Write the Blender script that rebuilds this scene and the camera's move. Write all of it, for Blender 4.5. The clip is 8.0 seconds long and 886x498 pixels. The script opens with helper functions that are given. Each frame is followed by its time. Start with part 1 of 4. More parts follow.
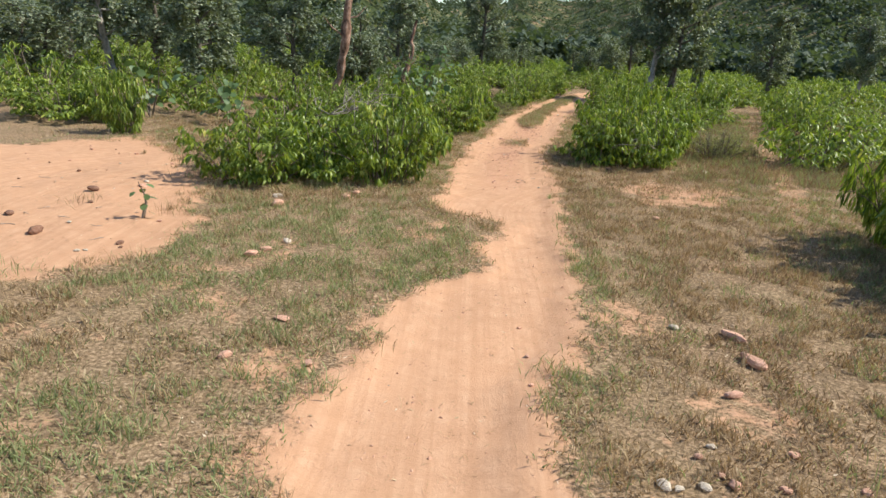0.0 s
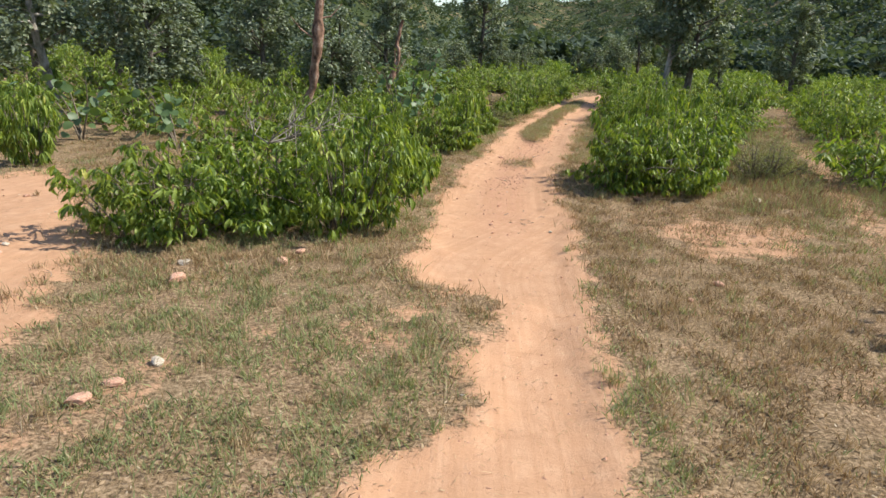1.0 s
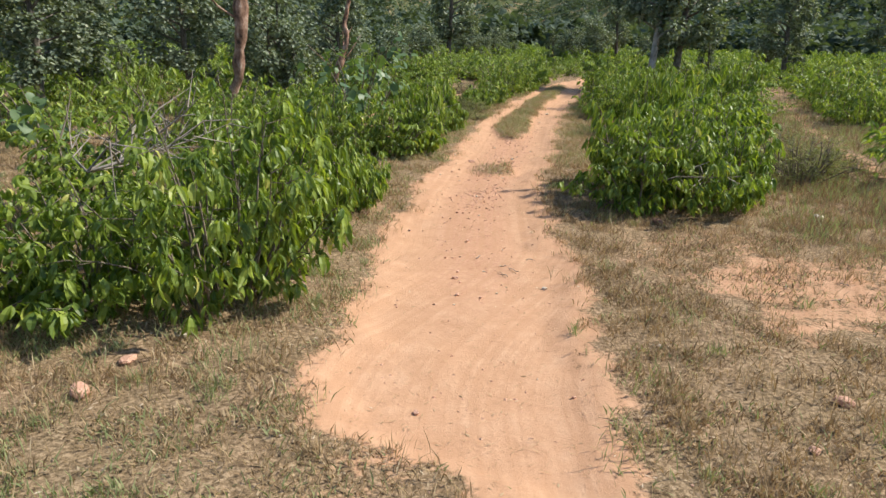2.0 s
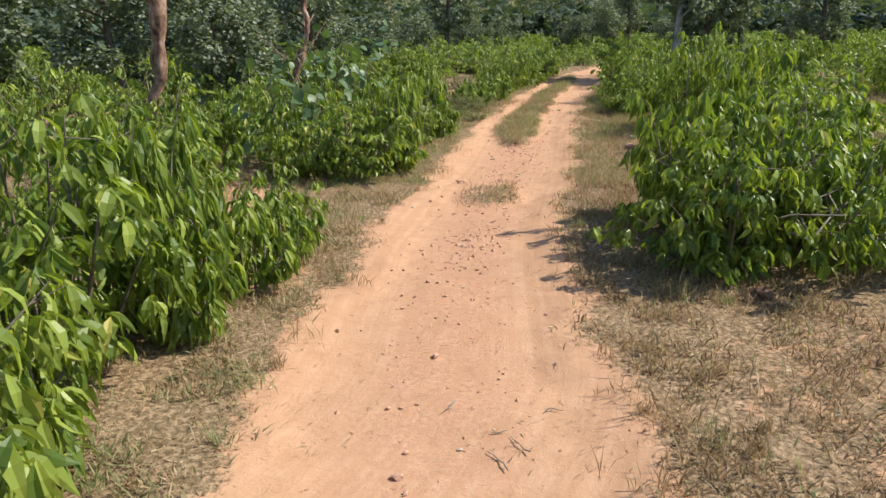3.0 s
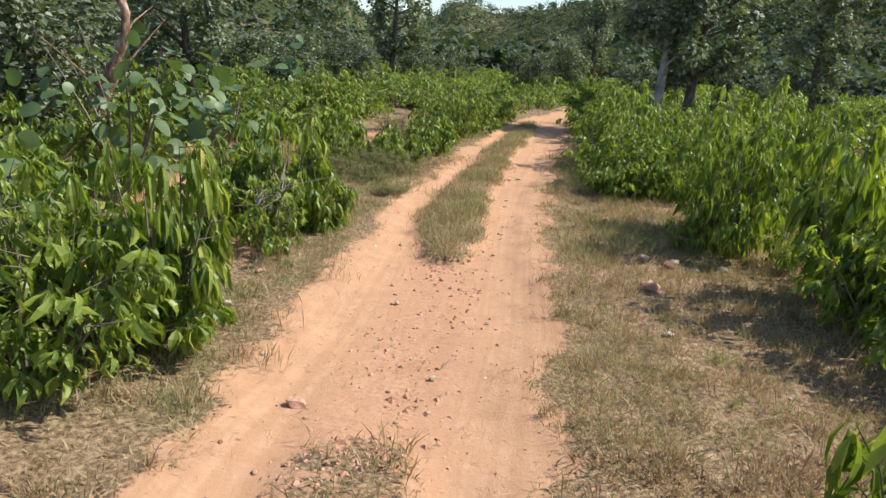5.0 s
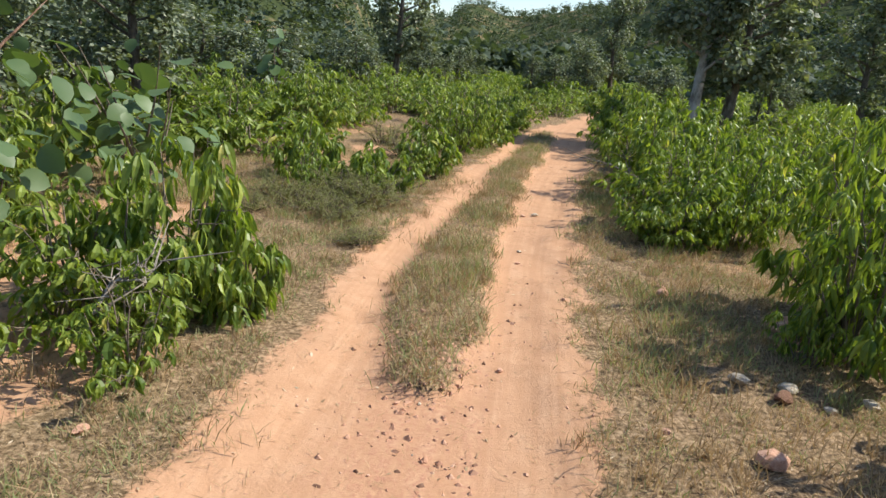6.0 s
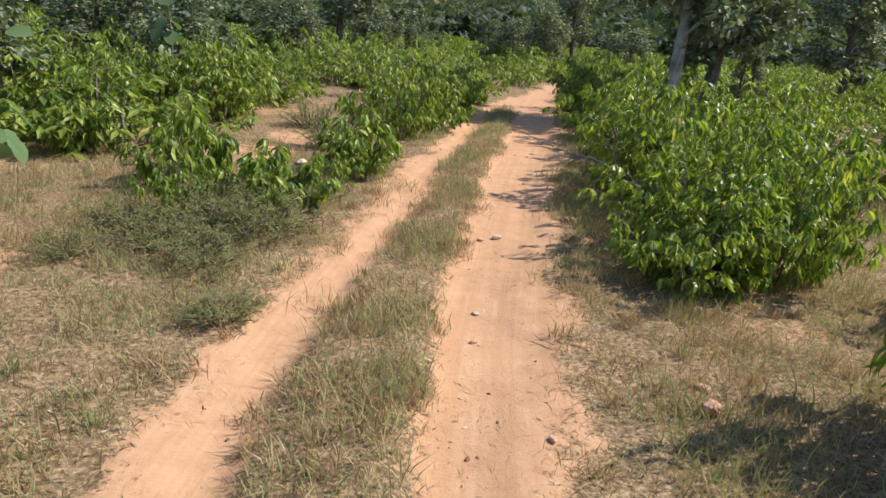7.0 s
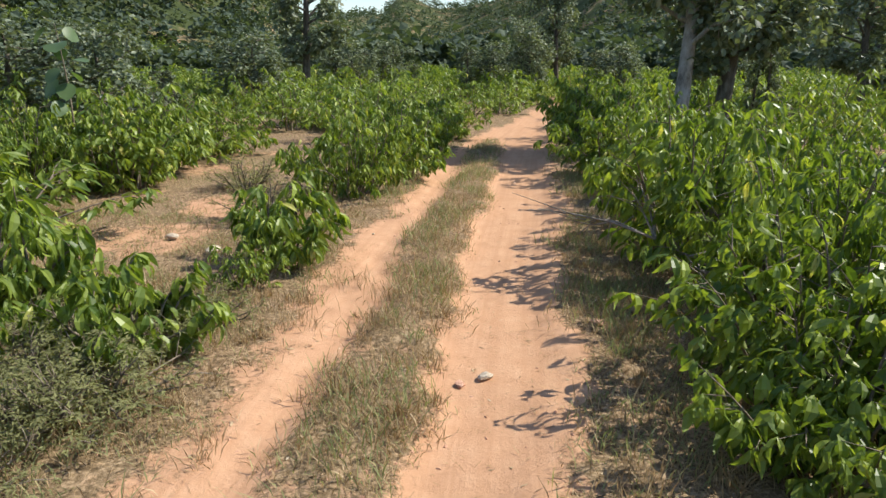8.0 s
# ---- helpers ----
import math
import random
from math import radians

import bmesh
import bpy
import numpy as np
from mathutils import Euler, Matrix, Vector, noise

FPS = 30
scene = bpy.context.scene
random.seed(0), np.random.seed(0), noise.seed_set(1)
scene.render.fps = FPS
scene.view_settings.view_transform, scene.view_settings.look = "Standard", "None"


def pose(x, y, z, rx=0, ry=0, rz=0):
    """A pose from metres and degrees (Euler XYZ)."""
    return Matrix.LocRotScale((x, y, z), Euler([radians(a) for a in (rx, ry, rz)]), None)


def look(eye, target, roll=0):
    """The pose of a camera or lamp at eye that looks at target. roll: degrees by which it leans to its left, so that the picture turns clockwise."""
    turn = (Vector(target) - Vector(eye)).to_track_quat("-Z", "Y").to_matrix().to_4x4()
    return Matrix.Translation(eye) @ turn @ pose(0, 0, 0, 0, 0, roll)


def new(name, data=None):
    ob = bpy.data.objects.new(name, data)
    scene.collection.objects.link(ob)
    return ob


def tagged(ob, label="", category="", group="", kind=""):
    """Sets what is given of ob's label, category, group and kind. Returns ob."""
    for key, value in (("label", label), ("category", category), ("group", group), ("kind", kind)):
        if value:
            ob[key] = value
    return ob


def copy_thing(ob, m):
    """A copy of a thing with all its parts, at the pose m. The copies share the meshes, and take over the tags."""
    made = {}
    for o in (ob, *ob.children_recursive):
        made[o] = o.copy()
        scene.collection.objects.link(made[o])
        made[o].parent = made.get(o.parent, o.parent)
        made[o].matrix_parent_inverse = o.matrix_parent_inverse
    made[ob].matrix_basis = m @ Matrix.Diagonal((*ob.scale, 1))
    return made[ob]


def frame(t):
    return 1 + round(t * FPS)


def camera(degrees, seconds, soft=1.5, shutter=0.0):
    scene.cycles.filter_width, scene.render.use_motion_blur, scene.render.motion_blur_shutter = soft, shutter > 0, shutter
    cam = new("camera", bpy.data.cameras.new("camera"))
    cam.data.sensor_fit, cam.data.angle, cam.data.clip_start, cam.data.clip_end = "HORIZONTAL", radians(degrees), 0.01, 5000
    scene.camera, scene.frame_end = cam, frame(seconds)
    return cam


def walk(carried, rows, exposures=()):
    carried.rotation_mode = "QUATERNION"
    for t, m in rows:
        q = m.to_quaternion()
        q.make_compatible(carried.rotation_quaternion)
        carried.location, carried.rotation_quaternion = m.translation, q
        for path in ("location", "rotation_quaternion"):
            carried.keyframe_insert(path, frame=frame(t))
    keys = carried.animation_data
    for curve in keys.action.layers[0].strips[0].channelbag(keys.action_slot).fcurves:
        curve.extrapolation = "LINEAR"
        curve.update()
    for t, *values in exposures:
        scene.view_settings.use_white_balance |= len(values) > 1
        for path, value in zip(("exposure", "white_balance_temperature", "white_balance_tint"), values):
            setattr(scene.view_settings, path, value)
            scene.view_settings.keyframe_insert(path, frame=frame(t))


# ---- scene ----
cam = camera(66.8, 8.0)
PATH = [
    (0, (0.552, -0.614, 2.061), (0.512, 1.298, 1.473), 3.9),
    (0.5, (0.631, 0.664, 2.055), (0.575, 2.58, 1.484), 4.1),
    (1, (0.726, 2.068, 2.037), (0.671, 3.982, 1.458), 2.7),
    (1.5, (0.82, 3.396, 1.992), (0.794, 5.311, 1.414), 1.9),
    (1.7, (0.854, 3.954, 1.966), (0.858, 5.863, 1.371), 2.0),
    (2.8, (1.228, 7.362, 1.598), (1.203, 9.264, 0.98), -0.6),
    (3, (1.287, 7.855, 1.618), (1.263, 9.757, 0.999), -0.9),
    (3.5, (1.411, 9.036, 1.633), (1.503, 10.958, 1.089), 0.8),
    (4, (1.572, 10.334, 1.618), (1.647, 12.265, 1.103), 1.5),
    (4.2, (1.628, 10.805, 1.569), (1.757, 12.747, 1.111), 2.7),
    (5.3, (1.937, 13.102, 1.627), (2.074, 15.018, 1.068), 4.6),
    (5.5, (1.989, 13.555, 1.636), (2.126, 15.483, 1.121), 4.9),
    (6, (2.14, 14.75, 1.602), (2.253, 16.673, 1.064), 5.0),
    (6.5, (2.303, 15.802, 1.632), (2.488, 17.711, 1.064), 5.0),
    (7, (2.502, 16.964, 1.599), (2.735, 18.852, 0.979), 4.6),
    (7.5, (2.655, 17.969, 1.615), (2.925, 19.861, 1.026), 4.0),
    (8, (2.972, 19.116, 1.574), (3.215, 21.026, 1.031), 0.4),
]
walk(cam, [(t, look(eye, target, roll)) for t, eye, target, roll in PATH])

# ---------------------------------------------------------------- world and sun
SUN_AZIMUTH, SUN_ELEVATION = radians(6), radians(46)    # azimuth from +x towards +y
world = bpy.data.worlds.new("world")
scene.world = world
world.use_nodes = True
wn = world.node_tree
sky = wn.nodes.new("ShaderNodeTexSky")
sky.sky_type, sky.sun_disc = "NISHITA", False
sky.dust_density, sky.ozone_density = 0.4, 1.5
sky.sun_elevation, sky.sun_rotation = SUN_ELEVATION, radians(90) - SUN_AZIMUTH
wn.nodes["Background"].inputs["Strength"].default_value = 0.14
wn.links.new(sky.outputs["Color"], wn.nodes["Background"].inputs["Color"])
sun = bpy.data.lights.new("sun", "SUN")
sun.energy, sun.angle, sun.color = 4.9, radians(0.6), (1.0, 0.96, 0.84)
sun_at = Vector((math.cos(SUN_AZIMUTH) * math.cos(SUN_ELEVATION), math.sin(SUN_AZIMUTH) * math.cos(SUN_ELEVATION), math.sin(SUN_ELEVATION)))
new("sun", sun).matrix_world = look(sun_at * 60, (0, 0, 0))
scene.view_settings.exposure = 0.41

rng = np.random.default_rng(7)


# ---------------------------------------------------------------- small tools
def lattice(ix, iy, seed):
    h = (ix.astype(np.int64) * 374761393 + iy.astype(np.int64) * 668265263 + seed * 1274126177) & 0xFFFFFFFF
    h = ((h ^ (h >> 13)) * 1274126177) & 0xFFFFFFFF
    return ((h ^ (h >> 16)) & 0xFFFF) / 65535.0


def value_noise(x, y, seed=0):
    """Smooth noise from 0 to 1, one cell a metre."""
    x, y = np.asarray(x, float), np.asarray(y, float)
    ix, iy = np.floor(x), np.floor(y)
    fx, fy = x - ix, y - iy
    fx, fy = fx * fx * (3 - 2 * fx), fy * fy * (3 - 2 * fy)
    a, b = lattice(ix, iy, seed), lattice(ix + 1, iy, seed)
    c, d = lattice(ix, iy + 1, seed), lattice(ix + 1, iy + 1, seed)
    return (a * (1 - fx) + b * fx) * (1 - fy) + (c * (1 - fx) + d * fx) * fy


def fractal(x, y, seed=0, octaves=3):
    x, y = np.asarray(x, float), np.asarray(y, float)
    total, weight = 0, 0
    for k in range(octaves):
        total = total + value_noise(x * 2**k, y * 2**k, seed + k) / 2**k
        weight += 1 / 2**k
    return total / weight


def ramp(a, b, v):
    u = np.clip((v - a) / (b - a), 0, 1)
    return u * u * (3 - 2 * u)


def mesh_of(name, verts, faces, material, smooth=False, **attributes):
    """A mesh from arrays; faces is an (n, 3) or (n, 4) array."""
    verts, faces = np.asarray(verts, np.float32).reshape(-1, 3), np.asarray(faces, np.int32)
    me = bpy.data.meshes.new(name)
    me.vertices.add(len(verts))
    me.vertices.foreach_set("co", verts.ravel())
    n, k = faces.shape
    me.loops.add(n * k)
    me.loops.foreach_set("vertex_index", faces.ravel())
    me.polygons.add(n)
    me.polygons.foreach_set("loop_start", np.arange(0, n * k, k, dtype=np.int32))
    me.polygons.foreach_set("loop_total", np.full(n, k, np.int32))
    me.polygons.foreach_set("use_smooth", np.full(n, smooth))
    for key, values in attributes.items():
        me.attributes.new(key, "FLOAT", "POINT").data.foreach_set("value", np.asarray(values, np.float32))
    me.materials.append(material)
    me.update(calc_edges=True)
    me.validate()
    return me


def part(name, me, parent, label="", m=None):
    ob = new(name, me)
    ob.parent = parent
    if m is not None:
        ob.matrix_basis = m
    return tagged(ob, label)


def tube(points, radii, sides=6):
    """Verts and quads of a tapered tube along points, closed at its tip by its small radius."""
    points = [Vector(p) for p in points]
    verts, faces = [], []
    for i, p in enumerate(points):
        along = (points[min(i + 1, len(points) - 1)] - points[max(i - 1, 0)]).normalized()
        side = along.cross(Vector((0.31, 0.95, 0.05))).normalized()
        up = side.cross(along)
        for k in range(sides):
            a = 2 * math.pi * k / sides
            verts.append(p + (side * math.cos(a) + up * math.sin(a)) * radii[i])
    for i in range(len(points) - 1):
        for k in range(sides):
            a, b = i * sides + k, i * sides + (k + 1) % sides
            faces.append((a, b, b + sides, a + sides))
    return [tuple(v) for v in verts], faces


def joined(pieces):
    verts, faces, base = [], [], 0
    for v, f in pieces:
        verts.extend(v)
        faces.extend([tuple(i + base for i in face) for face in f])
        base += len(v)
    return verts, faces


# ---------------------------------------------------------------- materials
def material(name, roughness=0.8):
    mat = bpy.data.materials.new(name)
    mat.use_nodes = True
    bsdf = mat.node_tree.nodes["Principled BSDF"]
    bsdf.inputs["Roughness"].default_value = roughness
    bsdf.inputs["Specular IOR Level"].default_value = 0.25
    return mat, mat.node_tree, bsdf


def node(tree, kind, **values):
    n = tree.nodes.new(kind)
    for key, value in values.items():
        if key in n.inputs:
            n.inputs[key].default_value = value
    return n


def noise_node(tree, scale, detail=4, rough=0.6):
    coord = tree.nodes.new("ShaderNodeNewGeometry")
    n = node(tree, "ShaderNodeTexNoise", Scale=scale, Detail=detail, Roughness=rough)
    tree.links.new(coord.outputs["Position"], n.inputs["Vector"])
    return n.outputs["Fac"]


def colours(tree, fac, *stops):
    r = tree.nodes.new("ShaderNodeValToRGB")
    while len(r.color_ramp.elements) < len(stops):
        r.color_ramp.elements.new(0.5)
    for e, (at, c) in zip(r.color_ramp.elements, stops):
        e.position, e.color = at, (*c, 1)
    tree.links.new(fac, r.inputs["Fac"])
    return r.outputs["Color"]


def mixed(tree, fac, a, b, blend="MIX"):
    n = tree.nodes.new("ShaderNodeMix")
    n.data_type, n.blend_type = "RGBA", blend
    for value, at in ((fac, 0), (a, 6), (b, 7)):
        if hasattr(value, "is_linked"):
            tree.links.new(value, n.inputs[at])
        else:
            n.inputs[at].default_value = value if at == 0 else (*value, 1)
    return n.outputs[2]


def maths(tree, op, a, b, clamp=False):
    n = tree.nodes.new("ShaderNodeMath")
    n.operation, n.use_clamp = op, clamp
    for i, value in enumerate((a, b)):
        if hasattr(value, "is_linked"):
            tree.links.new(value, n.inputs[i])
        else:
            n.inputs[i].default_value = value
    return n.outputs[0]


def attribute(tree, name):
    n = tree.nodes.new("ShaderNodeAttribute")
    n.attribute_name = name
    return n.outputs["Fac"]


def bumped(tree, bsdf, height, strength, distance):
    b = node(tree, "ShaderNodeBump", Strength=strength, Distance=distance)
    tree.links.new(height, b.inputs["Height"])
    tree.links.new(b.outputs["Normal"], bsdf.inputs["Normal"])


def ground_material():
    mat, tree, bsdf = material("soil", 0.95)
    bsdf.inputs["Specular IOR Level"].default_value = 0.05
    bare, wood, litter_at = attribute(tree, "bare"), attribute(tree, "wood"), attribute(tree, "stony")
    fine, mid, big = noise_node(tree, 34, 6, 0.75), noise_node(tree, 7, 5), noise_node(tree, 0.9, 3)
    speck = noise_node(tree, 120, 2, 0.5)
    sand = colours(tree, mid, (0.25, SAND_DARK), (0.5, SAND), (0.75, SAND_LIGHT))
    sand = mixed(tree, maths(tree, "MULTIPLY", litter_at, colours(tree, fine, (0.45, (0, 0, 0)), (0.62, (1, 1, 1)))), sand, STONY)
    sand = mixed(tree, maths(tree, "MULTIPLY", colours(tree, speck, (0.66, (0, 0, 0)), (0.72, (1, 1, 1))), 0.35), sand, (0.20, 0.11, 0.06))
    litter = colours(tree, fine, (0.36, (0.085, 0.055, 0.032)), (0.5, (0.235, 0.155, 0.092)), (0.62, (0.47, 0.33, 0.21)))
    litter = mixed(tree, colours(tree, big, (0.38, (0, 0, 0)), (0.62, (0.3, 0.3, 0.3))), litter, colours(tree, fine, (0.36, (0.085, 0.07, 0.035)), (0.66, (0.33, 0.26, 0.15))))
    streak = node(tree, "ShaderNodeTexNoise", Scale=1.0, Detail=3, Roughness=0.6)
    lane = tree.nodes.new("ShaderNodeCombineXYZ")
    tree.links.new(maths(tree, "MULTIPLY", attribute(tree, "across"), 17.0), lane.inputs[0])
    tree.links.new(maths(tree, "MULTIPLY", attribute(tree, "along"), 0.28), lane.inputs[1])
    tree.links.new(lane.outputs[0], streak.inputs["Vector"])
    sand = mixed(tree, maths(tree, "MULTIPLY", colours(tree, streak.outputs["Fac"], (0.42, (0, 0, 0)), (0.6, (1, 1, 1))), 0.65), sand, mixed(tree, mid, SAND_DARK, (0.47, 0.26, 0.15)))
    edge = maths(tree, "ADD", bare, maths(tree, "MULTIPLY", maths(tree, "SUBTRACT", mid, 0.5), 1.5))
    edge = maths(tree, "ADD", edge, maths(tree, "MULTIPLY", maths(tree, "SUBTRACT", fine, 0.5), 1.3))
    fac = colours(tree, edge, (0.36, (0, 0, 0)), (0.66, (1, 1, 1)))
    near = mixed(tree, fac, litter, sand)
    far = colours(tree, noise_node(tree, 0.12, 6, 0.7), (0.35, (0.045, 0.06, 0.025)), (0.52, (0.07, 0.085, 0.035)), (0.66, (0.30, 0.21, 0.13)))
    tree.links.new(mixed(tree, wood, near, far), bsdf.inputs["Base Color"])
    bumped(tree, bsdf, maths(tree, "ADD", maths(tree, "MULTIPLY", mid, 0.7), fine), 0.4, 0.025)
    return mat


SAND_DARK, SAND, SAND_LIGHT, STONY = (0.46, 0.258, 0.15), (0.53, 0.308, 0.186), (0.575, 0.352, 0.222), (0.43, 0.21, 0.14)


def leaf_material(name, dark, light, old, roughness=0.45, through_light=0.35, gloss=0.3, patch=0.5, glow=(1.35, 1.4, 0.5)):
    """Foliage: a colour for each leaf by its 'tint', which runs from 0 to 1; the last tenth is yellowed."""
    mat, tree, bsdf = material(name, roughness)
    bsdf.inputs["Specular IOR Level"].default_value = gloss
    tint = attribute(tree, "tint")
    base = colours(tree, tint, (0.0, dark), (0.55, tuple((a + b) / 2 for a, b in zip(dark, light))), (0.9, light), (0.97, old))
    base = mixed(tree, patch, base, mixed(tree, noise_node(tree, 3.0, 2), tuple(0.8 * c for c in dark), light))
    tree.links.new(base, bsdf.inputs["Base Color"])
    lit = tree.nodes.new("ShaderNodeBsdfTranslucent")
    tree.links.new(mixed(tree, 1.0, base, glow, "MULTIPLY"), lit.inputs["Color"])
    mix = node(tree, "ShaderNodeMixShader", Fac=through_light)
    tree.links.new(bsdf.outputs[0], mix.inputs[1])
    tree.links.new(lit.outputs[0], mix.inputs[2])
    tree.links.new(mix.outputs[0], tree.nodes["Material Output"].inputs["Surface"])
    return mat


def rough_material(name, scale, *stops, bump=0.5, distance=0.02, roughness=0.85, stretch=1.0):
    mat, tree, bsdf = material(name, roughness)
    coord = tree.nodes.new("ShaderNodeTexCoord")
    mapping = tree.nodes.new("ShaderNodeMapping")
    mapping.inputs["Scale"].default_value = (1, 1, stretch)
    tree.links.new(coord.outputs["Object"], mapping.inputs["Vector"])
    n = node(tree, "ShaderNodeTexNoise", Scale=scale, Detail=6, Roughness=0.7)
    tree.links.new(mapping.outputs[0], n.inputs["Vector"])
    base = colours(tree, n.outputs["Fac"], *stops)
    info = tree.nodes.new("ShaderNodeObjectInfo")
    base = mixed(tree, 0.35, base, colours(tree, info.outputs["Random"], (0, (0.5, 0.5, 0.5)), (1, (1, 1, 1))), "MULTIPLY")
    tree.links.new(base, bsdf.inputs["Base Color"])
    bumped(tree, bsdf, n.outputs["Fac"], bump, distance)
    return mat


DRY_GLOW = (1.2, 1.05, 0.75)
SOIL = ground_material()
SHRUB_LEAF = leaf_material("shrub_leaf", (0.055, 0.11, 0.018), (0.365, 0.435, 0.08), (0.60, 0.54, 0.16), 0.42, 0.40, 0.4, 0.2)
GREY_LEAF = leaf_material("grey_green_leaf", (0.055, 0.08, 0.046), (0.33, 0.37, 0.255), (0.42, 0.41, 0.31), 0.5, 0.27, 0.4, 0.3)
BROAD_LEAF = leaf_material("broad_leaf", (0.055, 0.10, 0.04), (0.17, 0.25, 0.10), (0.28, 0.28, 0.10), 0.45, 0.3, 0.4)
HERB_LEAF = leaf_material("herb_leaf", (0.15, 0.155, 0.07), (0.32, 0.315, 0.15), (0.42, 0.33, 0.19), 0.75, 0.35, 0.1)
GRASS = leaf_material("grass_blade", (0.165, 0.195, 0.085), (0.365, 0.39, 0.20), (0.56, 0.46, 0.26), 0.7, 0.38, 0.1, 0.4, (1.25, 1.3, 0.7))
DRY_GRASS = leaf_material("dry_grass_blade", (0.24, 0.165, 0.09), (0.49, 0.365, 0.215), (0.68, 0.55, 0.37), 0.75, 0.3, 0.1, 0.3, DRY_GLOW)
BROWN_GRASS = leaf_material("withered_grass_blade", (0.15, 0.10, 0.06), (0.37, 0.255, 0.155), (0.54, 0.41, 0.27), 0.8, 0.25, 0.05, 0.3, DRY_GLOW)
LITTER = leaf_material("dead_leaf", (0.24, 0.155, 0.09), (0.58, 0.44, 0.28), (0.80, 0.70, 0.54), 0.85, 0.2, 0.05, 0.3, DRY_GLOW)
# the haze of distance is put into this leaf colour as a blue-grey cast
HAZED_WOODS_LEAF = leaf_material("hazed_woods_leaf", (0.05, 0.075, 0.05), (0.14, 0.175, 0.115), (0.24, 0.21, 0.14), 0.7, 0.25, 0.2)
BARK = rough_material("grey_bark", 9, (0.3, (0.05, 0.04, 0.03)), (0.55, (0.15, 0.125, 0.10)), (0.75, (0.32, 0.29, 0.25)), bump=0.8, stretch=0.35)
PALE_BARK = rough_material("pale_bark", 9, (0.3, (0.12, 0.10, 0.08)), (0.5, (0.36, 0.32, 0.28)), (0.75, (0.52, 0.48, 0.43)), bump=0.6, stretch=0.4)
RED_BARK = rough_material("red_bark", 7, (0.36, (0.045, 0.032, 0.026)), (0.46, (0.21, 0.115, 0.075)), (0.56, (0.36, 0.22, 0.155)), (0.66, (0.55, 0.44, 0.36)), bump=1.0, stretch=0.5)
STEM = rough_material("shrub_stem", 20, (0.3, (0.10, 0.075, 0.05)), (0.6, (0.26, 0.21, 0.16)), (0.8, (0.40, 0.36, 0.30)), bump=0.3, distance=0.005)
TWIG = rough_material("dry_twig", 20, (0.3, (0.16, 0.13, 0.10)), (0.6, (0.36, 0.31, 0.26)), (0.8, (0.50, 0.46, 0.40)), bump=0.3, distance=0.005)
RED_STONE = rough_material("pink_sandstone", 11, (0.3, (0.42, 0.20, 0.13)), (0.5, (0.63, 0.35, 0.24)), (0.75, (0.78, 0.55, 0.42)))
CLOD = rough_material("crumbled_sandstone", 11, (0.3, (0.40, 0.21, 0.135)), (0.5, (0.56, 0.31, 0.205)), (0.75, (0.70, 0.46, 0.33)))
PALE_STONE = rough_material("pale_stone", 11, (0.3, (0.36, 0.28, 0.20)), (0.5, (0.58, 0.48, 0.37)), (0.75, (0.72, 0.63, 0.52)))
DARK_STONE = rough_material("dark_stone", 11, (0.3, (0.11, 0.055, 0.035)), (0.5, (0.22, 0.115, 0.075)), (0.75, (0.34, 0.20, 0.14)))

# ---------------------------------------------------------------- the plan of the ground
# along the track: y, left edge, right edge
TRACK = np.array([(-3, -0.5, 1.0), (2, -0.32, 1.12), (3.2, -0.12, 1.25), (4.4, 0.12, 1.55), (4.85, 0.28, 1.58), (5.1, 0.6, 1.6), (5.4, 0.8, 1.65), (7.4, 1.05, 1.89),
                  (7.75, 0.35, 1.93), (8.4, 0.21, 1.97), (10, 0.34, 2.04), (12, 0.5, 2.12), (13, 0.63, 2.16), (14.8, 0.96, 2.45),
                  (16.5, 1.28, 2.88), (18.5, 1.62, 3.2), (20.2, 1.87, 3.55), (22, 2.26, 4.0), (24, 2.78, 4.5), (26.7, 3.45, 5.3),
                  (30, 4.35, 6.2), (32.5, 5.15, 7.0), (37, 7.2, 8.15), (42, 9.2, 9.95), (47.5, 11.6, 12.25), (55, 15.5, 16.8), (60, 20, 21.5), (90, 52, 54)])
# the grassy ridge between the wheel ruts: y, left edge, right edge
RIDGE = np.array([(17.8, 2.15, 2.35), (18.6, 2.02, 2.68), (19.2, 2.09, 2.75), (20.9, 2.35, 3.05), (23.5, 3.0, 3.65), (25.4, 3.5, 4.1), (28, 4.2, 4.8), (31, 4.9, 5.6), (33, 5.5, 5.9)])
# the faint second path: y, middle
SIDE_PATH = np.array([(-3, 2.6), (4.7, 4.05), (8.4, 5.2), (10.4, 6.0), (21.7, 9.8), (33.8, 14.9), (60, 26)])
SAND_PATCH = [(-2.4, 4.9), (-2.25, 6.5), (-3.3, 9.0), (-5.4, 11.8), (-6.8, 10.3), (-10, 9.2), (-11, 5.0), (-4, 3.6)]
